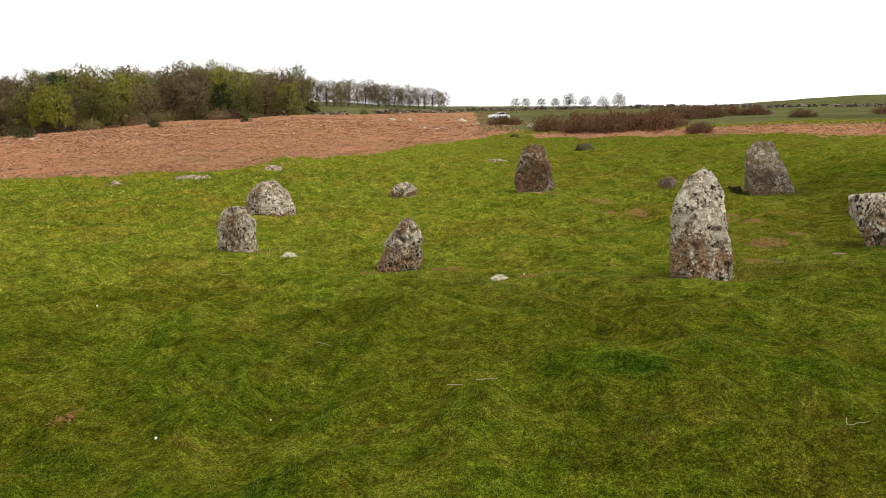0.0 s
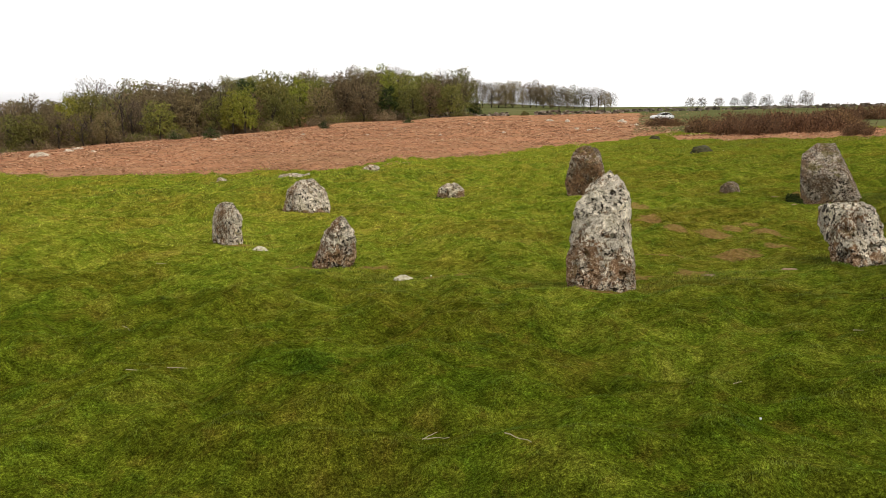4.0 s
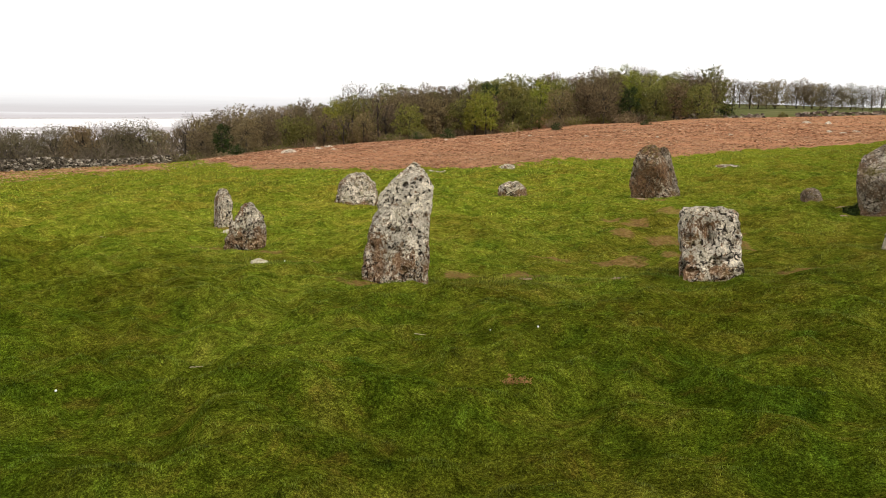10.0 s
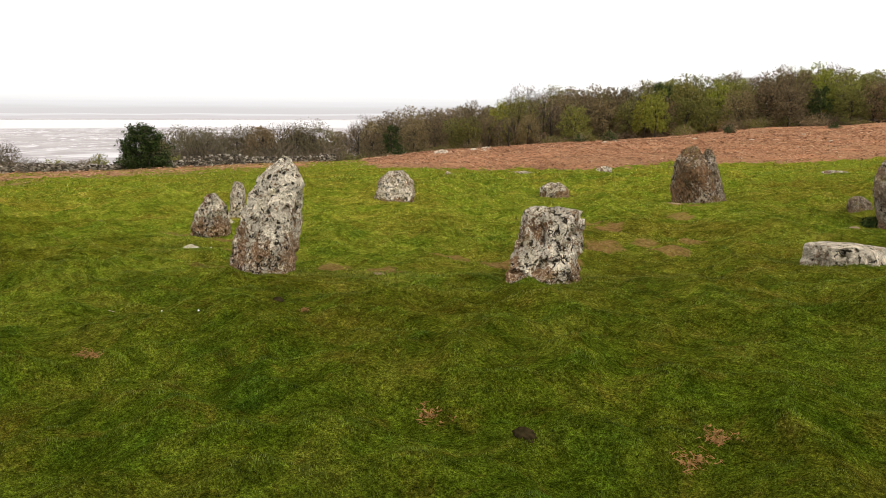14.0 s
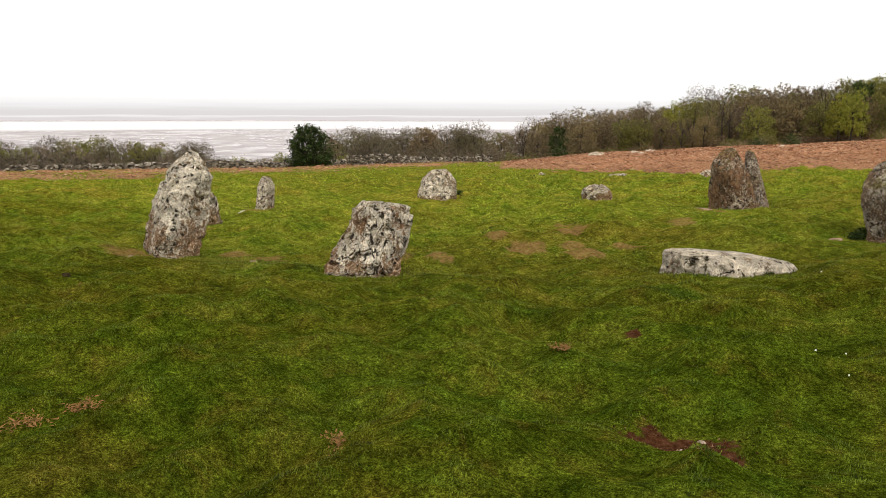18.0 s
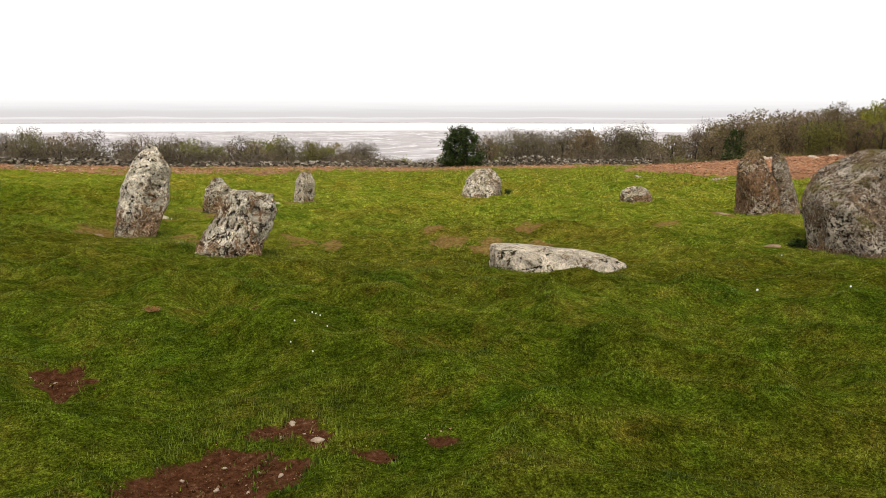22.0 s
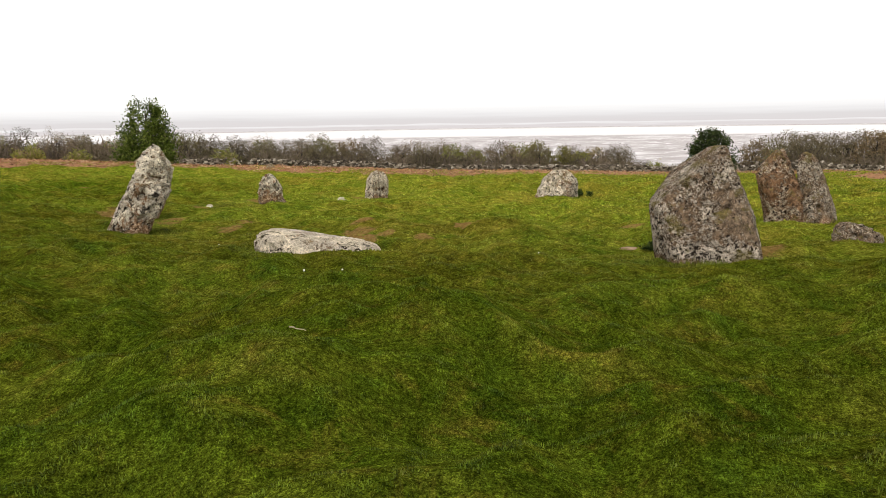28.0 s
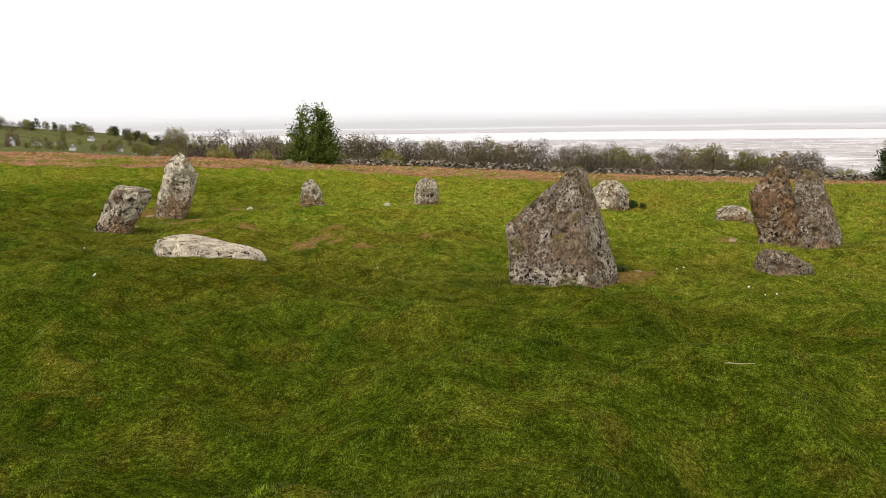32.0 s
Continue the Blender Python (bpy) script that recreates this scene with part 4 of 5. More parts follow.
def bush_mesh(seed, w, d, h, n, leaf, mats, twigs=300):
    """A thick low bush: stems from the ground and small leaves in uneven humps."""
    rng = np.random.RandomState(seed)
    humps = []
    for i in range(max(5, int(w * d * 2))):
        a, k = rng.uniform(0, 2 * np.pi), rng.uniform(0, 1) ** 0.5
        top = h * (1 - 0.55 * k * k) * rng.uniform(0.6, 1.05)
        for t in rng.uniform(0.1, 1, 6):
            humps.append((w / 2 * k * math.cos(a) * (0.8 + 0.2 * t), d / 2 * k * math.sin(a) * (0.8 + 0.2 * t), top * t * 0.92))
    humps = np.array(humps)
    tw = spray(rng, humps * np.array([1, 1, 0.7]), twigs, 0.05 * w, h * 0.45, 0.035 * h, 1.2)
    lf = flecks(rng, humps, n, np.array([0.07 * w, 0.07 * d, 0.07 * h]), leaf)
    lf[:, 2] = np.maximum(lf[:, 2], -0.1)
    v = np.vstack([tw, lf])
    return loose("bush", v, np.arange(len(v)).reshape(-1, 3), mats, [0] * (len(tw) // 3) + [1] * (len(lf) // 3))


def polar_at(az, r):
    return CX - r * math.sin(radians(az)), CY + r * math.cos(radians(az))


# the woodland across the bracken: kinds of tree, each with its share of leaf
rnd = random.Random(5)
BARE_TREES = [dome_meshes(100 + i, 13, 12 + i % 3, 1.6, 26, 1500, 1000, 0.36, 0.08, M_TWIG, M_LEAF_BUD, 5, 0.8) for i in range(3)]
BUD_TREES = [dome_meshes(110 + i, 13, 12.5 + i % 2, 0.2, 22, 350, 2500, 0.60, 0.07, M_TWIG_RED, M_LEAF_BUD, 1) for i in range(3)]
OLIVE_TREES = [dome_meshes(120 + i, 13, 12.5 + i % 2, 0.2, 20, 100, 2800, 0.62, 0.07, M_TWIG, M_LEAF_OLIVE, 1) for i in range(3)]
LIME_TREES = [dome_meshes(130, 13, 9, 1.2, 20, 150, 3000, 0.52, 0.06, M_TWIG, M_LEAF_LIME, 2)]
EVERGREENS = [dome_meshes(140 + i, 13, 9.5, 0.2, 18, 50, 2400, 0.60, 0.06, M_TWIG, M_LEAF_DARK, 1) for i in range(2)]
SCRUB = [dome_meshes(145 + i, 13, 16 + i, 0.1, 24, 900, 3600, 0.44, 0.10, M_TWIG_SCRUB, M_LEAF_SCRUB, 1) for i in range(3)]
KINDS = ((BARE_TREES, "bare grey-brown deciduous tree in the woodland"), (BUD_TREES, "red-brown budding tree in the woodland"), (OLIVE_TREES, "tree with young olive leaves in the woodland"), (EVERGREENS, "dark ivy-covered tree at the wood's edge"), (LIME_TREES, "tree with fresh lime-green leaves in the woodland"), (SCRUB, "low spreading brown scrub tree below the wall"))


def wood_tree(az, r, tall, pick, group="woodland trees"):
    ks, label = KINDS[pick]
    x, y = polar_at(az, r)
    tree(rnd.choice(ks), x, y, tall / 13, rnd.uniform(0, 360), label, "tree", group, "tree")


# rows run back from the wood's edge; heights in the rows follow the skyline
SKYLINE = ((-1.5, 7), (1, 10), (4, 11), (6.5, 12), (9, 13), (12, 14.5), (18, 16), (24, 16.2), (30, 16), (36, 16.0), (41, 14.5), (46, 13.5), (52, 12.5), (58, 10), (64, 9))
for row, r in enumerate((204, 214, 226, 242, 264)):
    az = 12.2 if row < 2 else 11.4
    while az < (53 if row < 3 else 62):
        r2 = r + rnd.uniform(-4, 4) - (max(0, az - 44) * 3.2)
        tall = np.interp(az, [a for a, _ in SKYLINE], [b for _, b in SKYLINE]) * rnd.uniform(0.86, 1.1) * (0.72 if row == 0 else 1.0)
        odds = (0.10, 0.34, 0.48, 0.02, 0.06) if row else (0.08, 0.28, 0.48, 0.08, 0.08)
        if az > 42:
            odds = (0.22, 0.48, 0.20, 0.08, 0.02)
        wood_tree(az, r2, tall, rnd.choices(range(5), odds)[0])
        az += rnd.uniform(1.3, 2.2)
# brushwood under the edge of the wood
UNDER = [bush_mesh(230 + i, 9, 6, 3.4, 1500, 0.5, [M_TWIG_RED, M_LEAF_OLIVE if i else M_LEAF_BUD], 500) for i in range(2)]
az = 12.0
while az < 55:
    for r in (203, 222):
        x, y = polar_at(az + rnd.uniform(-0.8, 0.8), r - max(0, az - 44) * 3.2 + rnd.uniform(-3, 3))
        k = rnd.randint(0, 1)
        bu = new("brushwood", UNDER[k])
        bu.location, bu.rotation_euler, bu.scale = (x, y, on_ground(x, y) - 0.1), (0, 0, rnd.uniform(0, 6.28)), (1, 1, rnd.uniform(0.6, 1.2))
        tagged(bu, "brown and olive brushwood under the wood's edge", "bush", "brushwood")
    az += rnd.uniform(1.6, 2.6)
# the thin line of bare trees on the ridge
az = -0.5
while az < 10.6:
    wood_tree(az, 330 + rnd.uniform(-12, 12), np.interp(az, [a for a, _ in SKYLINE], [b for _, b in SKYLINE]) * rnd.uniform(0.9, 1.1), rnd.choice((0, 1, 1, 5)), "ridge trees")
    az += rnd.uniform(0.45, 0.75)
# scrub wood below the boundary wall
az = 57.0
while az < 130:
    for r in (118, 140, 165):
        dip = 0.55 if 71 < az < 79 else 1.0
        tall = (5.9 + (r - 118) * 0.06) * rnd.uniform(0.84, 1.12) * dip * (0.9 if az > 118 else 1.0) * (1.0 if az > 70 else 1.12)
        wood_tree(az + rnd.uniform(-0.9, 0.9), r + rnd.uniform(-7, 7), tall, rnd.choices((0, 1, 2, 5), (0.2, 0.08, 0.1, 0.62))[0], "scrub trees")
    az += rnd.uniform(1.7, 2.4)

# low thicket that fills the scrub from the wall down
THICKET = [bush_mesh(240 + i, 11, 8, 4.0, 2000, 0.36, [M_TWIG_SCRUB, M_LEAF_SCRUB], 900) for i in range(2)]
az = 56.5
while az < 131:
    for r in (112, 132):
        x, y = polar_at(az + rnd.uniform(-1, 1), r + rnd.uniform(-4, 4))
        k = rnd.randint(0, 1)
        th = new("thicket", THICKET[k])
        s = rnd.uniform(0.75, 1.1) * (0.55 if 71 < az < 79 else 1.0)
        th.location, th.rotation_euler, th.scale = (x, y, on_ground(x, y) - 0.1), (0, 0, rnd.uniform(0, 6.28)), (1, 1, s)
        tagged(th, "dark brown leafless thicket below the wall", "bush", "thickets")
    az += rnd.uniform(2.4, 3.4)

# trees that stand out by themselves
x, y = -92.0, 170.0
tree(LIME_TREES[0], x, y, 0.98, 40, "light green tree before the darker wood", name="tree")
x, y = -146.8, 182.0
tree(BARE_TREES[0], x, y, 1.5, 80, "tall bare tree standing above the wood", name="tree")
x, y = -43.5, 226.0
tree(crown_meshes(151, 13, 10, 2.5, 60, 1500, 100, 0.3, 0.07, M_TWIG, M_LEAF_BUD, trunk=0.45), x, y, 1.02, 10, "big bare spreading tree beside an ivy bush", name="tree")
for az, r in ((-14.2, 350), (-10.4, 360), (-11.6, 355), (-13.0, 365)):
    x, y = polar_at(az, r)
    tree(SCRUB[1], x, y, 0.56 if az in (-14.2, -10.4) else 0.45, az * 40, "bare domed tree on the skyline pasture", "tree", "skyline trees", "tree")
for az in (-9.3, -8.2, -7.0, -6.2):
    x, y = polar_at(az, 620)
    tree(SCRUB[0], x, y, 0.62, az * 70, "small far tree on the horizon", "tree", "horizon trees", "tree")
WIND = crown_meshes(160, 5.1, 6.6, 0.1, 170, 500, 11000, 0.25, 0.03, M_TWIG_SCRUB, M_LEAF_DARK, 2, 0.12, 0.12, 0.02)
tree(WIND, -66.0, 22.8, 0.90, -90, flat=1.14, label="dense dark green windswept tree by the wall")
THORN = crown_meshes(161, 5.9, 6.6, 0.0, 170, 300, 14000, 0.25, 0.03, M_TWIG, M_LEAF_THORN, 3, -0.01, 0.14, 0.02)
tree(THORN, -48.0, -29.0, 1.0, 20, "pointed green hawthorn tree beyond the bracken")


def bush(me, x, y, scale, turn, label, group="", name="bush"):
    ob = new(name, me)
    ob.location, ob.scale, ob.rotation_euler = (x, y, on_ground(x, y) - 0.03), (scale, scale, scale), (0, 0, radians(turn))
    return tagged(ob, label, "bush", group)


ROUND_BUSH = [bush_mesh(200 + i, 4.2, 3.8, 3.0, 1300, 0.34, [M_TWIG, M_LEAF_DARK if i < 2 else M_LEAF_OLIVE], 120) for i in range(3)]
for x, y, s, k in ((-177.0, 160.0, 1.1, 0), (-157.5, 162.0, 1.05, 0), (-151.0, 171.5, 1.2, 1), (-149.0, 180.0, 1.9, 2), (-80.5, 118.5, 0.72, 1), (-65.5, 106.7, 0.78, 0), (-51.5, 124.7, 0.58, 0), (-40.1, 145.3, 0.55, 1), (-39.0, 224.0, 1.35, 0), (-82.3, 70.8, 0.62, 0), (-170.0, 158.0, 1.1, 1), (-84.0, 126.0, 1.0, 2), (-92.0, 136.0, 0.9, 2), (-20.0, 196.0, 0.6, 2)):
    bush(ROUND_BUSH[k], x, y, s, x * 31, "rounded dark evergreen bush at the bracken's edge" if k < 2 else "olive-green thicket at the wood's edge", "field bushes")
for az, r, s in ((76.5, 104, 0.9), (68, 100, 0.8), (127.5, 84, 0.8), (118, 84, 0.9), (124, 88, 0.7), (131, 92, 0.75), (113, 84, 0.85)):
    x, y = polar_at(az, r)
    bush(ROUND_BUSH[2], x, y, s, az * 17, "olive-green bush below the boundary wall", "wall bushes")
GORSE = [bush_mesh(210 + i, 4.4, 2.8, 1.45, 3000, 0.15, [M_HEATH, M_HEATH], 500) for i in range(2)]
for i, (x, y, s) in enumerate(((11.4, 45.0, 0.9), (12.6, 43.5, 1.1), (14.6, 45.5, 1.15), (16.6, 46.5, 1.1), (12.0, 49.0, 1.35), (15.0, 51.0, 1.35), (18.5, 52.0, 1.2), (10.5, 58.0, 1.3), (21.0, 58.0, 1.2), (31.6, 89.8, 1.5), (35.5, 93.3, 1.5), (38.5, 96.0, 1.5), (41.2, 99.7, 1.5), (45.5, 101.8, 1.3), (48.5, 99.8, 1.2), (28.0, 80.0, 1.3), (25.0, 70.0, 1.2), (14.7, 30.3, 0.55), (42.1, 73.8, 0.8), (10.2, 98.0, 1.2), (11.5, 97.0, 0.8), (55.0, 78.0, 0.9), (62.0, 85.0, 1.0))):
    bush(GORSE[i % 2], x, y, s, i * 67, "rust-brown gorse and heather bush on rough pasture", "gorse bushes", "gorse_bush")
NETTLE = bush_mesh(220, 0.5, 0.45, 0.22, 900, 0.05, [M_LEAF_THORN, M_LEAF_DARK], 300)
for x, y, s in ((-3.25, 1.75, 0.85), (-3.15, 1.55, 0.75), (5.22, 1.98, 0.7), (5.12, 1.70, 0.75), (5.16, 1.45, 0.6), (5.75, -0.95, 0.45), (6.05, -1.35, 0.4)):
    bush(NETTLE, x, y, s, x * 90, "dark green weed clump at a stone's foot", "weed clumps", "weed_clump")

# ---- turf blades and dead bracken ----
def blades(count, density, length, width, seed, lean=0.9, r_in=0.0, r_out=10.3, turns=(0, 360)):
    """Pointed blades strewn over a ring sector, thinned by density(x, y) and by bare earth."""
    rng = np.random.RandomState(seed)
    r, a = np.sqrt(r_in ** 2 + (r_out ** 2 - r_in ** 2) * rng.rand(count)), np.radians(rng.uniform(*turns, count))
    x, y = CX + r * np.cos(a), CY + r * np.sin(a)
    ok = rng.rand(count) < density(x, y)
    x, y = x[ok], y[ok]
    ok = rng.rand(len(x)) < bare_free(x, y)
    x, y = x[ok], y[ok]
    n = len(x)
    z = height(x, y) - 0.02 * soil_cover(x, y)
    d = arc_far(x, y)
    grow = np.clip(d / 5.0, 0.85, 4.0) * (0.65 + 0.6 * np.clip(perlin(x * 1.7, y * 1.7, 41) + 1.1 * perlin(x * 6.5, y * 6.5, 42) + 0.35, 0, 0.8))
    for sx, sy in FEET:
        k = np.exp(-((x - sx) ** 2 + (y - sy) ** 2) / 0.16)
        grow = grow * (1 + 1.1 * k)
    t = perlin(x * 3, y * 3, 44) * 5 + rng.normal(size=n) * 1.7
    tilt = np.abs(rng.normal(size=n)) * lean * 0.42 + 0.18
    ln = length * grow * rng.uniform(0.5, 1.3, n)
    wd = width * np.clip(d / 4.2, 0.75, 5.0) * rng.uniform(0.7, 1.3, n)
    h = np.stack([np.cos(t) * np.sin(tilt), np.sin(t) * np.sin(tilt), np.cos(tilt)], 1)
    s = np.stack([-np.sin(t + rng.normal(size=n) * 0.7), np.cos(t), np.zeros(n)], 1)
    b = np.stack([x, y, z - 0.006], 1)
    v = np.stack([b - s * wd[:, None] / 2, b + s * wd[:, None] / 2, b + h * ln[:, None]], 1).reshape(-1, 3)
    e = 0.05
    lie = np.stack([(height(x - e, y) - height(x + e, y)) / (2 * e), (height(x, y - e) - height(x, y + e)) / (2 * e), np.ones(n)], 1)
    lie /= np.linalg.norm(lie, axis=1)[:, None]
    return v, np.repeat(lie, 3, axis=0)


def lay_grass(name, sets, label):
    v, lie = (np.vstack(k) for k in zip(*sets))
    me = loose(name, v, np.arange(len(v)).reshape(-1, 3), [M_BLADE])
    me.attributes.new("lie", "FLOAT_VECTOR", "POINT").data.foreach_set("vector", lie.astype(np.float32).ravel())
    return tagged(new("grass", me), label, "grass", kind="stuff")


ARC = [(CX + 10.9 * math.cos(radians(t)), CY + 10.9 * math.sin(radians(t))) for t in range(-98, 16, 4)]


def arc_far(x, y):
    """Distance from the bank round the near side of the circle."""
    return np.min([np.hypot(x - u, y - v) for u, v in ARC], axis=0)


def bare_free(x, y):
    s = soil_cover(x, y) + 0.5 * perlin(x * 14, y * 14, 33)
    return (1 - np.clip(s * 1.5 - 0.3, 0, 0.97)) * (1 - 0.75 * worn_cover(x, y))


def near_turf(x, y):
    return np.clip(1.45 - arc_far(x, y) / 4.6, 0.22, 1)


def mid_turf(x, y):
    return np.clip(1.6 - arc_far(x, y) / 9, 0.35, 1)


def far_turf(x, y):
    r = np.hypot(x - CX, y - CY)
    return (arc_far(x, y) > 7) * np.clip(1.2 - r / 40, 0.2, 1) * (1 - bracken_cover(x, y))


lay_grass("grass", [blades(1750000, near_turf, 0.014, 0.0048, 51, r_in=4.4, r_out=9.9, turns=(-112, 24)), blades(700000, mid_turf, 0.012, 0.0085, 53, r_out=12.5)], "short green and olive grass blades of grazed turf")
lay_grass("grass_far", [blades(330000, far_turf, 0.019, 0.007, 52, r_in=10.5, r_out=42)], "rough grass tussocks between circle and bracken")

rng = np.random.RandomState(61)
n = 620000
az = np.radians(rng.uniform(-62, 176, n))
r = 16 * (215 / 16) ** (rng.rand(n) ** 1.15)
bx, by = CX - r * np.sin(az), CY + r * np.cos(az)
ok = (rng.rand(n) < bracken_cover(bx, by) * (0.35 + 0.65 * (perlin(bx * 0.5, by * 0.5, 62) > -0.18))) & (height(bx, by) > -6.5 - 6 * (np.degrees(az) < 55))
bx, by, r = bx[ok], by[ok], r[ok]
n = len(bx)
size = np.clip(r / 130, 0.17, 0.9) * rng.uniform(0.5, 1.3, n)
t, tilt = rng.uniform(0, 2 * np.pi, n), rng.normal(size=n) * 0.20 + 0.16
h = np.stack([np.cos(t) * np.cos(tilt), np.sin(t) * np.cos(tilt), np.sin(tilt)], 1) * (size * 0.62)[:, None]
s = np.stack([-np.sin(t), np.cos(t), rng.normal(size=n) * 0.4], 1) * (size * 0.10)[:, None]
b = np.stack([bx, by, height(bx, by) + rng.uniform(-0.02, 0.09, n)], 1)
droop = np.stack([np.zeros(n), np.zeros(n), -0.16 * size], 1)
v = np.stack([b - s, b + s, b + h + droop * 0.5], 1).reshape(-1, 3)
tagged(new("bracken", loose("bracken", v, np.arange(len(v)).reshape(-1, 3), [M_BRACKEN])), "flattened rust-brown dead bracken fronds over the slope", "bracken", kind="stuff")

# ---- walls, boulders, small things ----
def part(name, me, parent, label="", at=(0, 0, 0)):
    ob = new(name, me)
    ob.parent = parent
    ob.location = at
    return tagged(ob, label)


def rubble(rng, n, length, deep, tall, size, path, waver=0.25, gap=(), high=1.0):
    """Rough wall stones laid in courses along path(0..1) -> (x, y)."""
    cube = np.array([(a, b, c) for a in (-1, 1) for b in (-1, 1) for c in (-1, 1)], float)
    quads = np.array([(0, 1, 3, 2), (4, 6, 7, 5), (0, 4, 5, 1), (2, 3, 7, 6), (0, 2, 6, 4), (1, 5, 7, 3)])
    vs, fs = [], []
    for i in range(n):
        u = rng.rand()
        if any(a < u < b for a, b in gap) and rng.rand() < 0.85:
            continue
        x, y = path(u)
        x2, y2 = path(min(u + 0.004, 1.0)) if u < 0.996 else path(u)
        x1, y1 = path(u - 0.004) if u > 0.004 else (x, y)
        t = math.atan2(y2 - y1, x2 - x1)
        top = tall * (1 + waver * float(perlin(np.array([u * length * 0.16]), np.array([0.5]), 71)[0]) * 2)
        top *= high if u < 0.27 else 1.0
        h = rng.uniform(0, 1) * top
        off = rng.uniform(-1, 1) * deep * (1 - 0.35 * h / tall)
        sx, sy, sz = size * rng.uniform(0.6, 1.5), size * rng.uniform(0.5, 1.0), size * rng.uniform(0.35, 0.75)
        c = cube * np.array([sx, sy, sz]) * rng.uniform(0.75, 1.15, (8, 3))
        a = t + rng.normal() * 0.25
        k = rng.normal() * 0.22
        c = c @ np.array([[1, 0, k], [0, 1, 0], [-k, 0, 1]])
        c = np.stack([c[:, 0] * math.cos(a) - c[:, 1] * math.sin(a), c[:, 0] * math.sin(a) + c[:, 1] * math.cos(a), c[:, 2]], 1)
        px, py = x - off * math.sin(t), y + off * math.cos(t)
        vs.append(c + np.array([px, py, on_ground(px, py) + h]))
        fs.append(quads + 8 * (len(vs) - 1))
    return loose("stones", np.vstack(vs), np.vstack(fs), [M_WALL])


def line_of(points):
    pts = np.array(points, float)
    d = np.append(0, np.cumsum(np.hypot(*(pts[1:] - pts[:-1]).T)))
    return (lambda u: (np.interp(u * d[-1], d, pts[:, 0]), np.interp(u * d[-1], d, pts[:, 1]))), d[-1]


WALLS = (
    ([(-73.5, 51.5), (-71.5, 38), (-69.5, 24), (-67.5, 8), (-66.5, -8), (-63, -22), (-58, -33)], 0.72, 0.30, 0.125, 62, ((0.03, 0.05), (0.66, 0.7), (0.9, 0.93)), "tumbled grey dry stone boundary wall below the bracken"),
    ([polar_at(a, 211) for a in (-1.5, 2, 4, 5.4)], 1.0, 0.4, 0.4, 5, (), "low dry stone field wall beside green pasture"),
    ([polar_at(a, 208) for a in (7.5, 9, 11, 13.5, 17, 21)], 1.1, 0.4, 0.42, 5, ((0.6, 0.66),), "broken dry stone wall at the wood's edge"),
    ([polar_at(a, 240) for a in (-40, -32, -25, -18, -12, -6, -1.5)], 0.9, 0.4, 0.42, 4, (), "far dry stone wall across rough pasture"),
)
for k, (pts, tall, deep, size, dense, gap, label) in enumerate(WALLS):
    path, length = line_of(pts)
    wall = new("dry_stone_wall")
    wall.empty_display_size = 0.5
    tagged(wall, label, "wall")
    part("stones", rubble(np.random.RandomState(300 + k), int(length * dense), length, deep, tall, size, path, gap=gap, high=1.5 if k == 0 else 1.0), wall)


def boulder_mesh(seed, w, d, h, mat, fine=4):
    """A rough low rock half sunk in the turf."""
    bm = bmesh.new()
    bmesh.ops.create_icosphere(bm, subdivisions=fine, radius=1)
    o = Vector((seed * 7.3, seed * 3.1, seed))
    for v in bm.verts:
        n1 = noise.noise(v.co * 1.3 + o) * 0.28 + noise.noise(v.co * 3.1 + o) * 0.14 + noise.noise(v.co * 8 + o) * 0.05
        f = noise.voronoi(v.co * 1.6 + o)[0]
        v.co *= 1 + n1 - 0.16 * max(0.0, 0.3 - (f[1] - f[0])) * 2
        v.co = Vector((v.co.x * w / 2, v.co.y * d / 2, v.co.z * h))
    for f in bm.faces:
        f.smooth = True
    me = bpy.data.meshes.new("boulder")
    bm.to_mesh(me)
    me.materials.append(mat)
    return me


def boulder(name, x, y, w, d, h, seed, mat, label, turn=0, sink=0.25, group=""):
    ob = new(name, boulder_mesh(seed, w, d, h, mat))
    ob.location, ob.rotation_euler = (x, y, on_ground(x, y) - h * sink), (0, 0, radians(turn))
    return tagged(ob, label, "rock", group)


M_DARK_TURF = make_simple("dark_earthy_turf", (0.02, 0.022, 0.008), (0.07, 0.06, 0.022), 9)
M_SILL = make_simple("sandy_stone_and_soil", (0.17, 0.105, 0.06), (0.38, 0.265, 0.165), 14)
M_SMALL_PALE = make_simple("pale_weathered_small_stone", (0.22, 0.18, 0.10), (0.60, 0.55, 0.40), 34, 0.95, 0.05, 0.6)
boulder("flat_stone", 0.45, -4.46, 0.18, 0.12, 0.05, 1, M_SMALL_PALE, "small pale flat stone lying in turf", 20)
boulder("flat_stone", -1.78, -2.84, 0.24, 0.16, 0.06, 2, M_SMALL_PALE, "flat pale stone beside the upright slab", 10)
boulder("outer_stone", -8.55, 8.35, 0.42, 0.34, 0.24, 3, M_STONE_LOW, "small white lichened outer ring stone", 40, group="outer stones")
boulder("outer_stone", -7.30, 10.50, 0.95, 0.45, 0.22, 4, M_STONE_LOW, "low broken outer ring stone with turf", 30, group="outer stones")
boulder("outer_stone", -6.95, 10.75, 0.40, 0.35, 0.22, 14, M_STONE_LOW, "pale lump beside a low outer stone", 80, group="outer stones")
boulder("outer_stone", -5.20, 11.90, 0.60, 0.42, 0.24, 5, M_STONE_LOW, "grey outer ring stone leaning in turf", 15, group="outer stones")
boulder("outer_stone", 6.05, 15.4, 0.80, 0.50, 0.16, 6, M_STONE_FLAT, "low pale yellowish outer stone in grass", 5, group="outer stones")
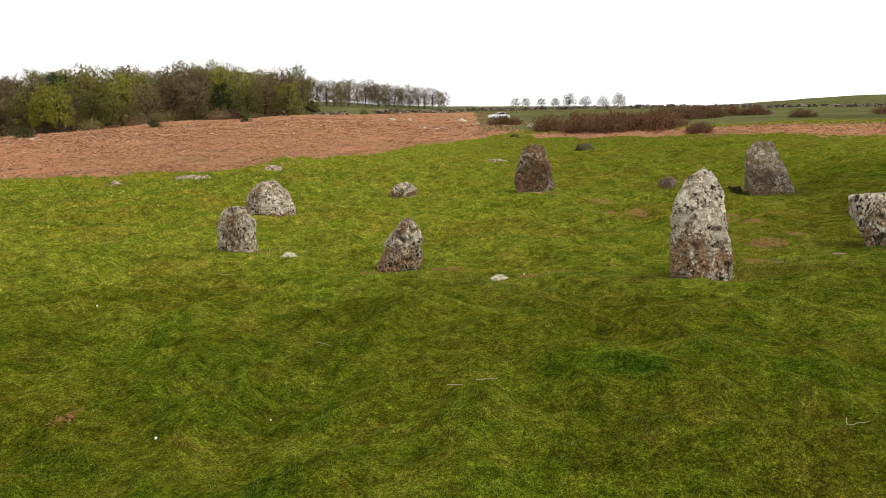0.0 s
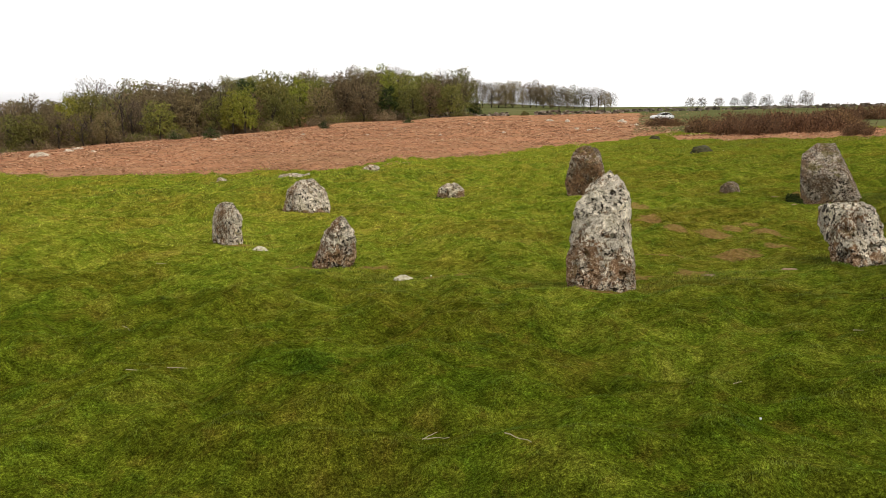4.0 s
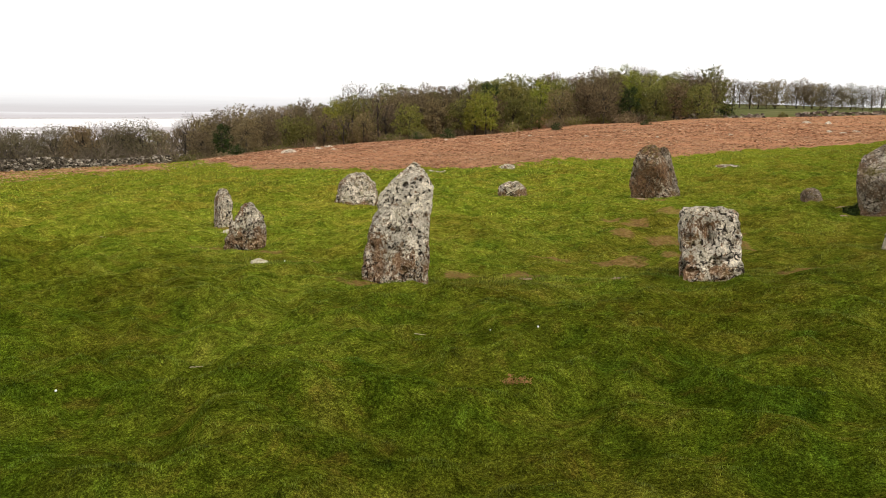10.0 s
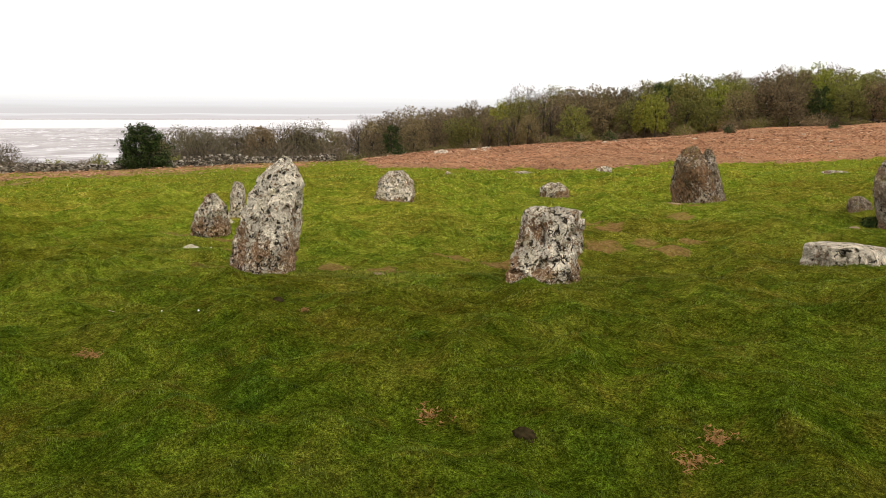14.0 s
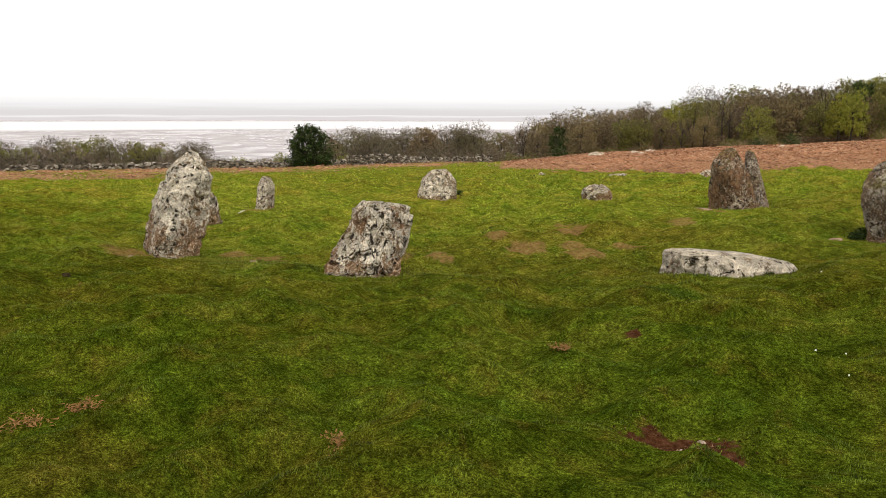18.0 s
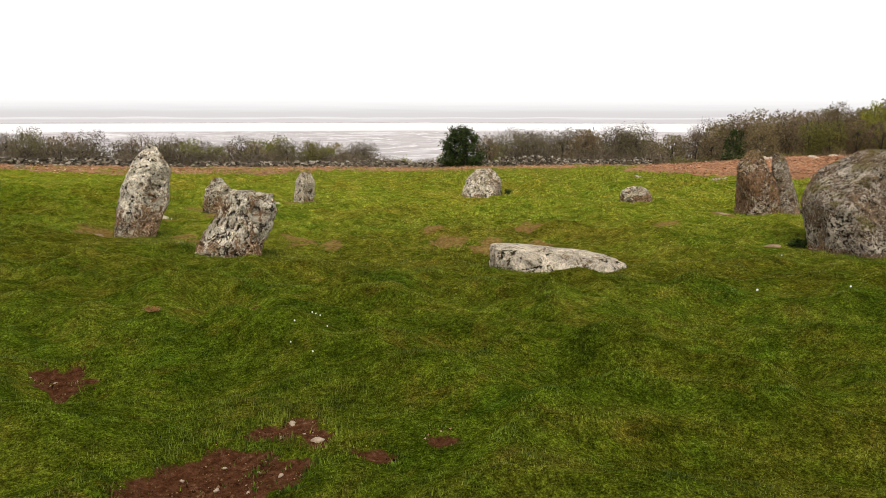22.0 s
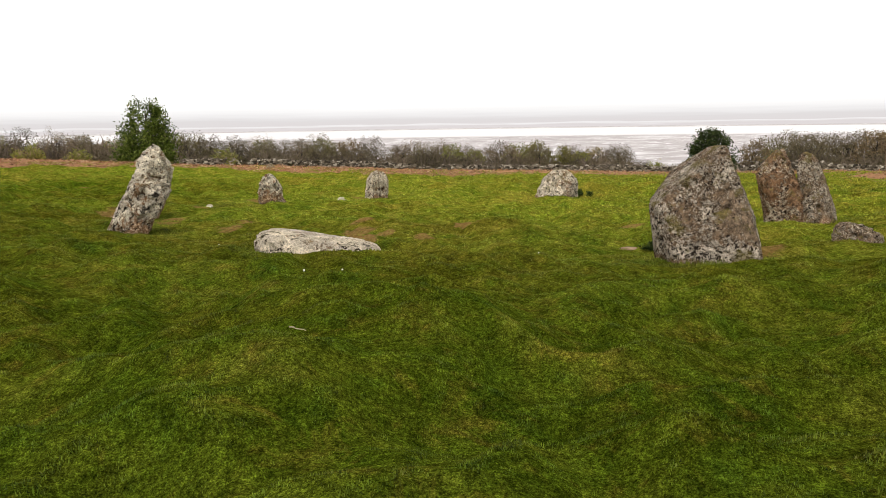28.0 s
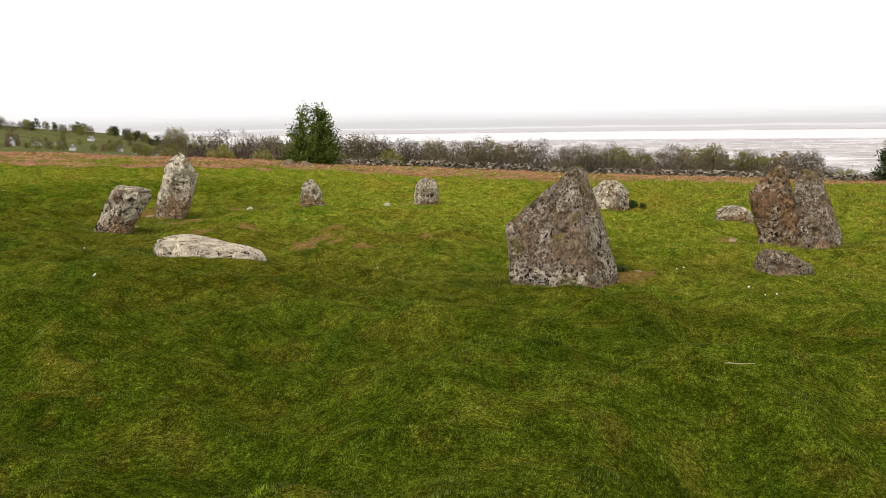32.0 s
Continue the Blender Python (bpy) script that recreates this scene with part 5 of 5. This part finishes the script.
boulder("outer_stone", 1.75, 11.3, 0.85, 0.40, 0.12, 7, M_STONE_LOW, "flat pale outer stone level with turf", 5, group="outer stones")
boulder("molehill", 5.6, 17.2, 0.75, 0.6, 0.28, 70, M_DARK_TURF, "small dark earthy hummock in the grass", 0, 0.3)
boulder("molehill", 5.4, 40.0, 0.8, 0.6, 0.3, 71, M_DARK_TURF, "small dark earthy hummock in the grass", 0, 0.3)
boulder("flat_stone", 3.13, -4.15, 0.16, 0.09, 0.02, 8, M_SILL, "thin pale stone flush with turf", 0, 0.7)
boulder("flat_stone", 3.85, -3.95, 0.22, 0.10, 0.025, 9, M_SILL, "pale sliver of stone in turf", 160, 0.55)
boulder("flat_stone", 5.05, 1.2, 0.2, 0.1, 0.02, 12, M_SILL, "pale flat stone by the wedge stone", 70, 0.55)
# the next three sandy lumps are added in place of bare soil patches
boulder("flat_stone", 2.25, -5.0, 0.30, 0.14, 0.014, 15, M_SILL, "low sandy lump in place of bare soil under the tall stone", 10, 0.55)
boulder("flat_stone", -0.80, -4.02, 0.24, 0.10, 0.02, 16, M_SILL, "low sandy lump in place of soil at the low boulder's foot", 30, 0.55)
boulder("flat_stone", 1.8, 3.2, 0.40, 0.12, 0.02, 17, M_SILL, "low sandy lump in place of soil at the dark stone's foot", 5, 0.55)
boulder("flat_stone", 5.05, 2.25, 0.3, 0.12, 0.02, 18, M_SILL, "pale slab beside the weed clump", 5, 0.55)
ROCKS = [boulder_mesh(20 + i, 1.3, 0.8, 0.42, M_STONE_FLAT, 3) for i in range(4)]
for i, (x, y, w) in enumerate(((-8.8, 138.4, 1.2), (-1.6, 90.1, 0.8), (5.3, 138.6, 1.3), (-13.6, 59.4, 0.5), (-24.6, 70.0, 0.6), (-52.9, 85.6, 0.9), (-55.1, 54.5, 0.9), (-57.0, 56.5, 0.7), (-69.4, 77.9, 1.0), (-72.0, 80.0, 0.8), (-5.2, 136.0, 1.3), (1.1, 93.2, 0.9), (-8.0, 64.1, 0.5), (-51.6, 50.5, 1.2), (-53.0, 51.0, 0.9), (-61.9, 66.8, 1.0), (-49.3, 55.1, 0.8), (0.2, 84.3, 0.7), (13.0, 88.5, 1.3), (5.7, 134.1, 1.2), (-30, 100, 0.6), (-42, 92, 0.6), (-20, 110, 0.6), (-60, 100, 0.7), (-35, 75, 0.45), (7.0, 112.0, 0.9))):
    ob = new("field_rock", ROCKS[i % 4])
    ob.location, ob.rotation_euler, ob.scale = (x, y, on_ground(x, y) - 0.08), (0, 0, i * 1.7), (w, w, w)
    tagged(ob, "pale weathered rock lying in bracken", "rock", "field rocks")
for i, (az, r) in enumerate(((123.5, 30), (125.0, 31), (112.5, 34))):
    x, y = polar_at(az, r)
    boulder("rock_pile", x, y, 0.9, 0.6, 0.35, 30 + i, M_STONE_GREY, "heap of tumbled grey stones in bracken", az * 5)

# pebbles on the bare soil, straw wisps, sticks, wool-white flecks
M_PEBBLE = make_simple("pale_buff_pebble", (0.22, 0.155, 0.10), (0.50, 0.40, 0.30), 60)
PEBBLE = [boulder_mesh(40 + i, 0.034, 0.020, 0.011, M_PEBBLE, 3) for i in range(4)]
for i, (x, y, s) in enumerate(((8.53, -3.61, 1.0), (8.70, -3.56, 1.1), (8.85, -3.67, 0.6), (8.55, -4.32, 1.0), (7.82, -4.23, 1.0), (7.86, -4.21, 0.9), (8.74, -3.80, 0.4), (8.62, -3.65, 0.4), (8.77, -3.90, 0.4), (8.86, -3.82, 0.5), (8.81, -3.72, 0.35), (7.89, -4.34, 0.45), (8.92, -3.75, 0.4), (8.64, -3.59, 0.45))):
    ob = new("pebble", PEBBLE[i % 4])
    ob.location, ob.scale, ob.rotation_euler = (x, y, on_ground(x, y) - 0.016), (s, s * 0.9, s * 0.8), (0, 0, i * 1.3)
    tagged(ob, "small pale buff pebble on bare red-brown soil", "pebble", "pebbles")


def crumb_material():
    n = Nodes("soil_crumbs", 1.0, 0.0)
    isl = n.add("NewGeometry").outputs["Random Per Island"]
    return n.colour(n.ramp(isl, (0.0, (0.014, 0.007, 0.003)), (0.5, (0.07, 0.027, 0.012)), (0.8, (0.13, 0.06, 0.03)), (0.95, (0.26, 0.16, 0.09)), (1.0, (0.5, 0.38, 0.26)))).m


# crumbs of earth and dead grass stems over the bare soil
rng = np.random.RandomState(77)
n = 60000
sx, sy = rng.uniform(7.4, 9.5, n), rng.uniform(-4.8, -2.9, n)
ok = rng.rand(n) < soil_cover(sx, sy) * 0.9
sx, sy = sx[ok], sy[ok]
n = len(sx)
c = np.stack([sx, sy, height(sx, sy) - 0.02 * soil_cover(sx, sy)], 1)
size = 0.0018 + 0.0036 * rng.rand(n) ** 4
tet = np.array([(1, 0, -0.3), (-0.5, 0.87, -0.3), (-0.5, -0.87, -0.3), (0, 0, 0.8)])
v = c[:, None, :] + (tet[None] + rng.normal(size=(n, 4, 3)) * 0.3) * size[:, None, None]
f = (np.array([(0, 1, 3), (1, 2, 3), (2, 0, 3)])[None] + 4 * np.arange(n)[:, None, None]).reshape(-1, 3)
tagged(new("soil_crumbs", loose("soil_crumbs", v.reshape(-1, 3), f, [crumb_material()])), "loose red-brown crumbs of bare earth", "soil", kind="stuff")
M_STRAW = make_simple("dry_straw", (0.15, 0.075, 0.022), (0.36, 0.19, 0.065), 30)
M_STICK = make_simple("bleached_stick", (0.24, 0.20, 0.11), (0.46, 0.40, 0.25), 25)
M_WOOL = make_simple("white_petal", (0.7, 0.7, 0.62), (0.85, 0.85, 0.8), 40)
M_DUNG = make_simple("dark_dung", (0.012, 0.010, 0.005), (0.05, 0.036, 0.016), 30, 1.0, 0.0)


def straw_mesh(seed, w, n, mat):
    rng = np.random.RandomState(seed)
    pts = rng.normal(size=(30, 3)) * np.array([w * 0.24, w * 0.15, 0.008]) + np.array([0, 0, 0.02])
    v = spray(rng, pts, n, 0.008, w * 0.17, 0.006, 0.15)
    v[:, 2] = np.abs(v[:, 2]) * 0.6
    return loose("straw_wisp", v, np.arange(len(v)).reshape(-1, 3), [mat])


for i, (x, y, w) in enumerate(((5.80, -6.13, 0.16), (4.32, -6.76, 0.12), (6.66, -5.90, 0.17), (6.66, -5.75, 0.13), (7.35, -5.14, 0.10), (7.08, -4.09, 0.10), (-1.79, -7.77, 0.16), (4.15, -5.54, 0.07))):
    ob = new("straw_wisp", straw_mesh(400 + i, w, 160, M_STRAW))
    ob.location, ob.rotation_euler = (x, y, on_ground(x, y)), (0, 0, i * 0.7)
    tagged(ob, "wisp of dry orange-brown straw on turf", "straw", "straw wisps")
for i, (x, y) in enumerate(((6.22, -6.12), (4.0, -5.62))):
    ob = new("dung", boulder_mesh(50 + i, 0.085, 0.06, 0.025, M_DUNG))
    ob.location = (x, y, on_ground(x, y) - 0.005)
    tagged(ob, "dark dry dung patch on turf", "dung")


def stick_mesh(seed, length, mat):
    rng = np.random.RandomState(seed)
    pts = [np.array([length * (i / 5 - 0.5), 0.03 * length * rng.normal(), 0.0]) for i in range(6)]
    v, f = [], []
    for i, p in enumerate(pts):
        r = 0.0026 * (1 - 0.5 * i / 5)
        v += [p + np.array([0, r * math.cos(a), r * math.sin(a)]) for a in (0, 1.57, 3.14, 4.71)]
    for i in range(5):
        for j in range(4):
            f.append((i * 4 + j, i * 4 + (j + 1) % 4, i * 4 + 4 + (j + 1) % 4, i * 4 + 4 + j))
    return loose("stick", np.array(v), np.array(f), [mat], smooth=True)


for i, (x, y, ln, t) in enumerate(((-0.81, -6.67, 0.16, -35), (1.59, -8.09, 0.14, 20), (0.11, -7.53, 0.14, 8), (1.56, -8.06, 0.12, 60), (1.93, -8.29, 0.15, -30), (-0.05, -7.66, 0.10, 5), (8.55, 2.77, 0.14, 100), (9.3, -0.62, 0.10, 60), (-2.01, -4.47, 0.16, 0), (2.85, -7.17, 0.08, 40), (3.6, -6.4, 0.08, 10))):
    ob = new("stick", stick_mesh(500 + i, ln * 0.75, M_STICK))
    ob.location, ob.rotation_euler = (x, y, on_ground(x, y) + 0.025), (0, 0, radians(t))
    tagged(ob, "bleached dry stalk lying on turf", "stick", "dry stalks")
FLECK = boulder_mesh(60, 0.010, 0.010, 0.005, M_WOOL, 2)
for i, (x, y, s) in enumerate(((-1.34, -7.93, 1.3), (-0.92, -7.61, 1.0), (-2.67, -5.57, 1.4), (4.14, -6.17, 1.0), (8.06, -3.49, 0.7), (7.5, -3.42, 0.7), (7.47, -1.09, 1.3), (7.76, -3.52, 0.7), (7.78, -0.8, 1.0), (4.37, 2.48, 1.6), (4.31, 2.61, 1.4), (6.11, 3.18, 1.3), (5.98, 3.02, 1.3), (6.09, 0.33, 1.0), (6.76, -1.86, 1.0), (7.54, -3.41, 0.6), (7.8, -3.4, 0.6), (7.9, -3.55, 0.6), (3.93, -6.27, 0.8), (2.82, -7.82, 1.0), (7.45, -3.38, 0.6), (7.42, -3.45, 0.6), (4.4, 2.55, 1.3), (6.2, 3.1, 1.0), (0.68, -4.35, 1.6))):
    ob = new("daisy", FLECK)
    ob.location, ob.scale, ob.rotation_euler = (x, y, on_ground(x, y) + 0.02), (s, s, s), (0, 0, i)
    tagged(ob, "tiny white daisy head in short turf", "flower", "daisies")

# ---- parked cars ----
M_PAINT_WHITE = make_simple("white_car_paint", (0.70, 0.70, 0.70), (0.80, 0.80, 0.80), 2, 0.3, 0.5, 0.0)
M_PAINT_BLUE = make_simple("silver_blue_car_paint", (0.20, 0.25, 0.32), (0.28, 0.33, 0.40), 2, 0.3, 0.5, 0.0)
M_GLASS = make_simple("dark_car_glass", (0.01, 0.012, 0.014), (0.02, 0.022, 0.025), 2, 0.08, 0.5, 0.0)
M_TYRE = make_simple("black_tyre", (0.012, 0.012, 0.012), (0.03, 0.03, 0.03), 20, 0.9)
M_RIM = make_simple("grey_wheel_rim", (0.3, 0.3, 0.31), (0.5, 0.5, 0.5), 10, 0.4)
M_LAMP = make_simple("clear_headlamp", (0.6, 0.6, 0.6), (0.8, 0.8, 0.78), 10, 0.2)


def prism(profile, half, name, mat, taper=1.0, bevel=0.04):
    """A side profile of (x, z) points drawn out to both sides, with softened edges."""
    bm = bmesh.new()
    left = [bm.verts.new((x, half * (taper if z > 0.95 else 1), z)) for x, z in profile]
    right = [bm.verts.new((x, -half * (taper if z > 0.95 else 1), z)) for x, z in profile]
    bm.faces.new(left)
    bm.faces.new(right[::-1])
    for i in range(len(profile)):
        j = (i + 1) % len(profile)
        bm.faces.new((left[j], left[i], right[i], right[j]))
    bmesh.ops.recalc_face_normals(bm, faces=bm.faces[:])
    if bevel:
        bmesh.ops.bevel(bm, geom=bm.edges[:], offset=bevel, segments=2, affect="EDGES")
    me = bpy.data.meshes.new(name)
    bm.to_mesh(me)
    me.materials.append(mat)
    return me


def disc(r, depth, name, mat):
    bm = bmesh.new()
    bmesh.ops.create_cone(bm, cap_ends=True, segments=20, radius1=r, radius2=r, depth=depth, matrix=Matrix.Rotation(radians(90), 4, "X"))
    me = bpy.data.meshes.new(name)
    bm.to_mesh(me)
    me.materials.append(mat)
    return me


def parked_car(x, y, turn, paint, label):
    car = new("car")
    car.empty_display_size = 0.5
    body = [(-2.1, 0.35), (-2.15, 0.62), (-2.05, 0.95), (-1.75, 1.0), (-1.35, 1.40), (-0.6, 1.48), (0.15, 1.42), (0.85, 1.0), (1.75, 0.88), (2.1, 0.70), (2.12, 0.35)]
    part("body", prism(body, 0.86, "body", paint, 0.8, 0.06), car)
    glass = [(-1.62, 1.02), (-1.28, 1.36), (-0.6, 1.43), (0.12, 1.37), (0.72, 1.02)]
    for side in (1, -1):
        part("side_window", prism(glass, 0.02, "side_window", M_GLASS, 1.0, 0.0), car, "", (0, side * 0.715, 0))
        part("headlamp", disc(0.10, 0.08, "headlamp", M_LAMP), car, "", (2.02, side * 0.6, 0.7)).rotation_euler = (0, 0, radians(90))
    part("windscreen", prism([(0.18, 1.40), (0.84, 1.02), (0.87, 1.04), (0.21, 1.42)], 0.62, "windscreen", M_GLASS, 1.0, 0.0), car)
    for wx in (-1.3, 1.3):
        for side in (1, -1):
            w = part("wheel", disc(0.32, 0.2, "wheel", M_TYRE), car, "", (wx, side * 0.80, 0.32))
            part("rim", disc(0.19, 0.22, "rim", M_RIM), w)
    car.location, car.rotation_euler = (x, y, on_ground(x, y)), (0, 0, radians(turn))
    return tagged(car, label, "car")


x, y = 12.8, 138.0
parked_car(x, y, 195, M_PAINT_WHITE, "white car parked on grass behind a gorse bush")
x, y = -156.0, 149.5
parked_car(x, y, 50, M_PAINT_BLUE, "silver-blue car parked at the wood's edge")
# ---- hamlet on the far slope ----
# house walls are greyed in their colour to stand in for haze
M_RENDER = make_simple("whitewashed_wall", (0.48, 0.48, 0.47), (0.62, 0.61, 0.59), 0.8)
M_SLATE = make_simple("grey_slate_roof", (0.16, 0.165, 0.175), (0.28, 0.28, 0.29), 1.5)
M_PANE = make_simple("dark_window_pane", (0.03, 0.035, 0.04), (0.06, 0.06, 0.07), 2, 0.15, 0.5, 0.0)


def box_mesh(name, lo, hi, mat):
    (a, b, c), (d, e, f) = lo, hi
    v = np.array([(x, y, z) for x in (a, d) for y in (b, e) for z in (c, f)], float)
    q = np.array([(0, 1, 3, 2), (4, 6, 7, 5), (0, 4, 5, 1), (2, 3, 7, 6), (0, 2, 6, 4), (1, 5, 7, 3)])
    return loose(name, v, q, [mat])


def house(az, r, long, deep, tall, turn, label):
    x, y = polar_at(az, r)
    ob = new("house")
    ob.empty_display_size = 0.5
    ob.location, ob.rotation_euler = (x, y, on_ground(x, y) - 0.4), (0, 0, radians(turn))
    part("wall", box_mesh("wall", (-long / 2, -deep / 2, 0), (long / 2, deep / 2, tall), M_RENDER), ob)
    g = deep * 0.42
    v = np.array([(sx * (long / 2 + 0.3), sy * (deep / 2 + 0.4), tall) for sx in (-1, 1) for sy in (-1, 1)] + [(-long / 2 - 0.3, 0, tall + g), (long / 2 + 0.3, 0, tall + g)])
    roof = part("roof", loose("roof", v, np.array([(0, 2, 5), (0, 5, 4), (1, 4, 5), (1, 5, 3), (0, 4, 1), (2, 3, 5), (0, 1, 3), (0, 3, 2)]), [M_SLATE]), ob)
    for sx in (-1, 1):
        part("chimney", box_mesh("chimney", (sx * long * 0.44 - 0.45, -0.4, tall + g * 0.6), (sx * long * 0.44 + 0.45, 0.4, tall + g + 1.0), M_RENDER), roof)
    n = max(2, int(long / 3.4))
    for face in (-1, 1):
        for i in range(n):
            for z in ((1.0, 2.2), (tall - 1.7, tall - 0.6))[: 2 if tall > 4 else 1]:
                wx = -long / 2 + long * (i + 0.5) / n
                fy = face * (deep / 2 + 0.03)
                part("window", box_mesh("window", (wx - 0.5, fy - 0.06, z[0]), (wx + 0.5, fy + 0.06, z[1]), M_PANE), ob)
    return tagged(ob, label, "house", "hamlet houses")


for az, r, lg, dp, tl, tn, label in ((138.9, 930, 12, 8, 6.0, 40, "white two-storey farmhouse on the far slope"), (137.4, 960, 20, 8, 5.2, 55, "long white terrace on the far slope"), (136.0, 990, 10, 7, 4.2, 70, "low pale barn of the hamlet"), (135.2, 900, 7, 6, 4.0, 35, "small white cottage below the hamlet"), (132.2, 930, 11, 7, 4.0, 50, "white cottage among hedges"), (131.2, 900, 8, 6, 3.6, 30, "small pale cottage among hedges"), (129.6, 880, 12, 7, 3.6, 60, "low white bungalow beyond the hedge"), (133.9, 1150, 9, 7, 4.0, 20, "lone white house on the upper field")):
    house(az, r, lg, dp, tl, tn, label)
for i in range(110):
    az, r = rnd.uniform(127.5, 142), rnd.choice((600, 850, 900, 1050, 1300, 1350, 1400, 1450, 1500, 1550))
    x, y = polar_at(az, r + rnd.uniform(-30, 30))
    ks = rnd.choice((EVERGREENS, SCRUB, OLIVE_TREES)) if r > 1200 else rnd.choice((BUD_TREES, OLIVE_TREES))
    tree(rnd.choice(ks), x, y, rnd.uniform(0.9, 1.5) if r > 1200 else rnd.uniform(0.5, 0.9), rnd.uniform(0, 360), "dull dark green tree among the far fields", "tree", "hamlet trees", "tree")
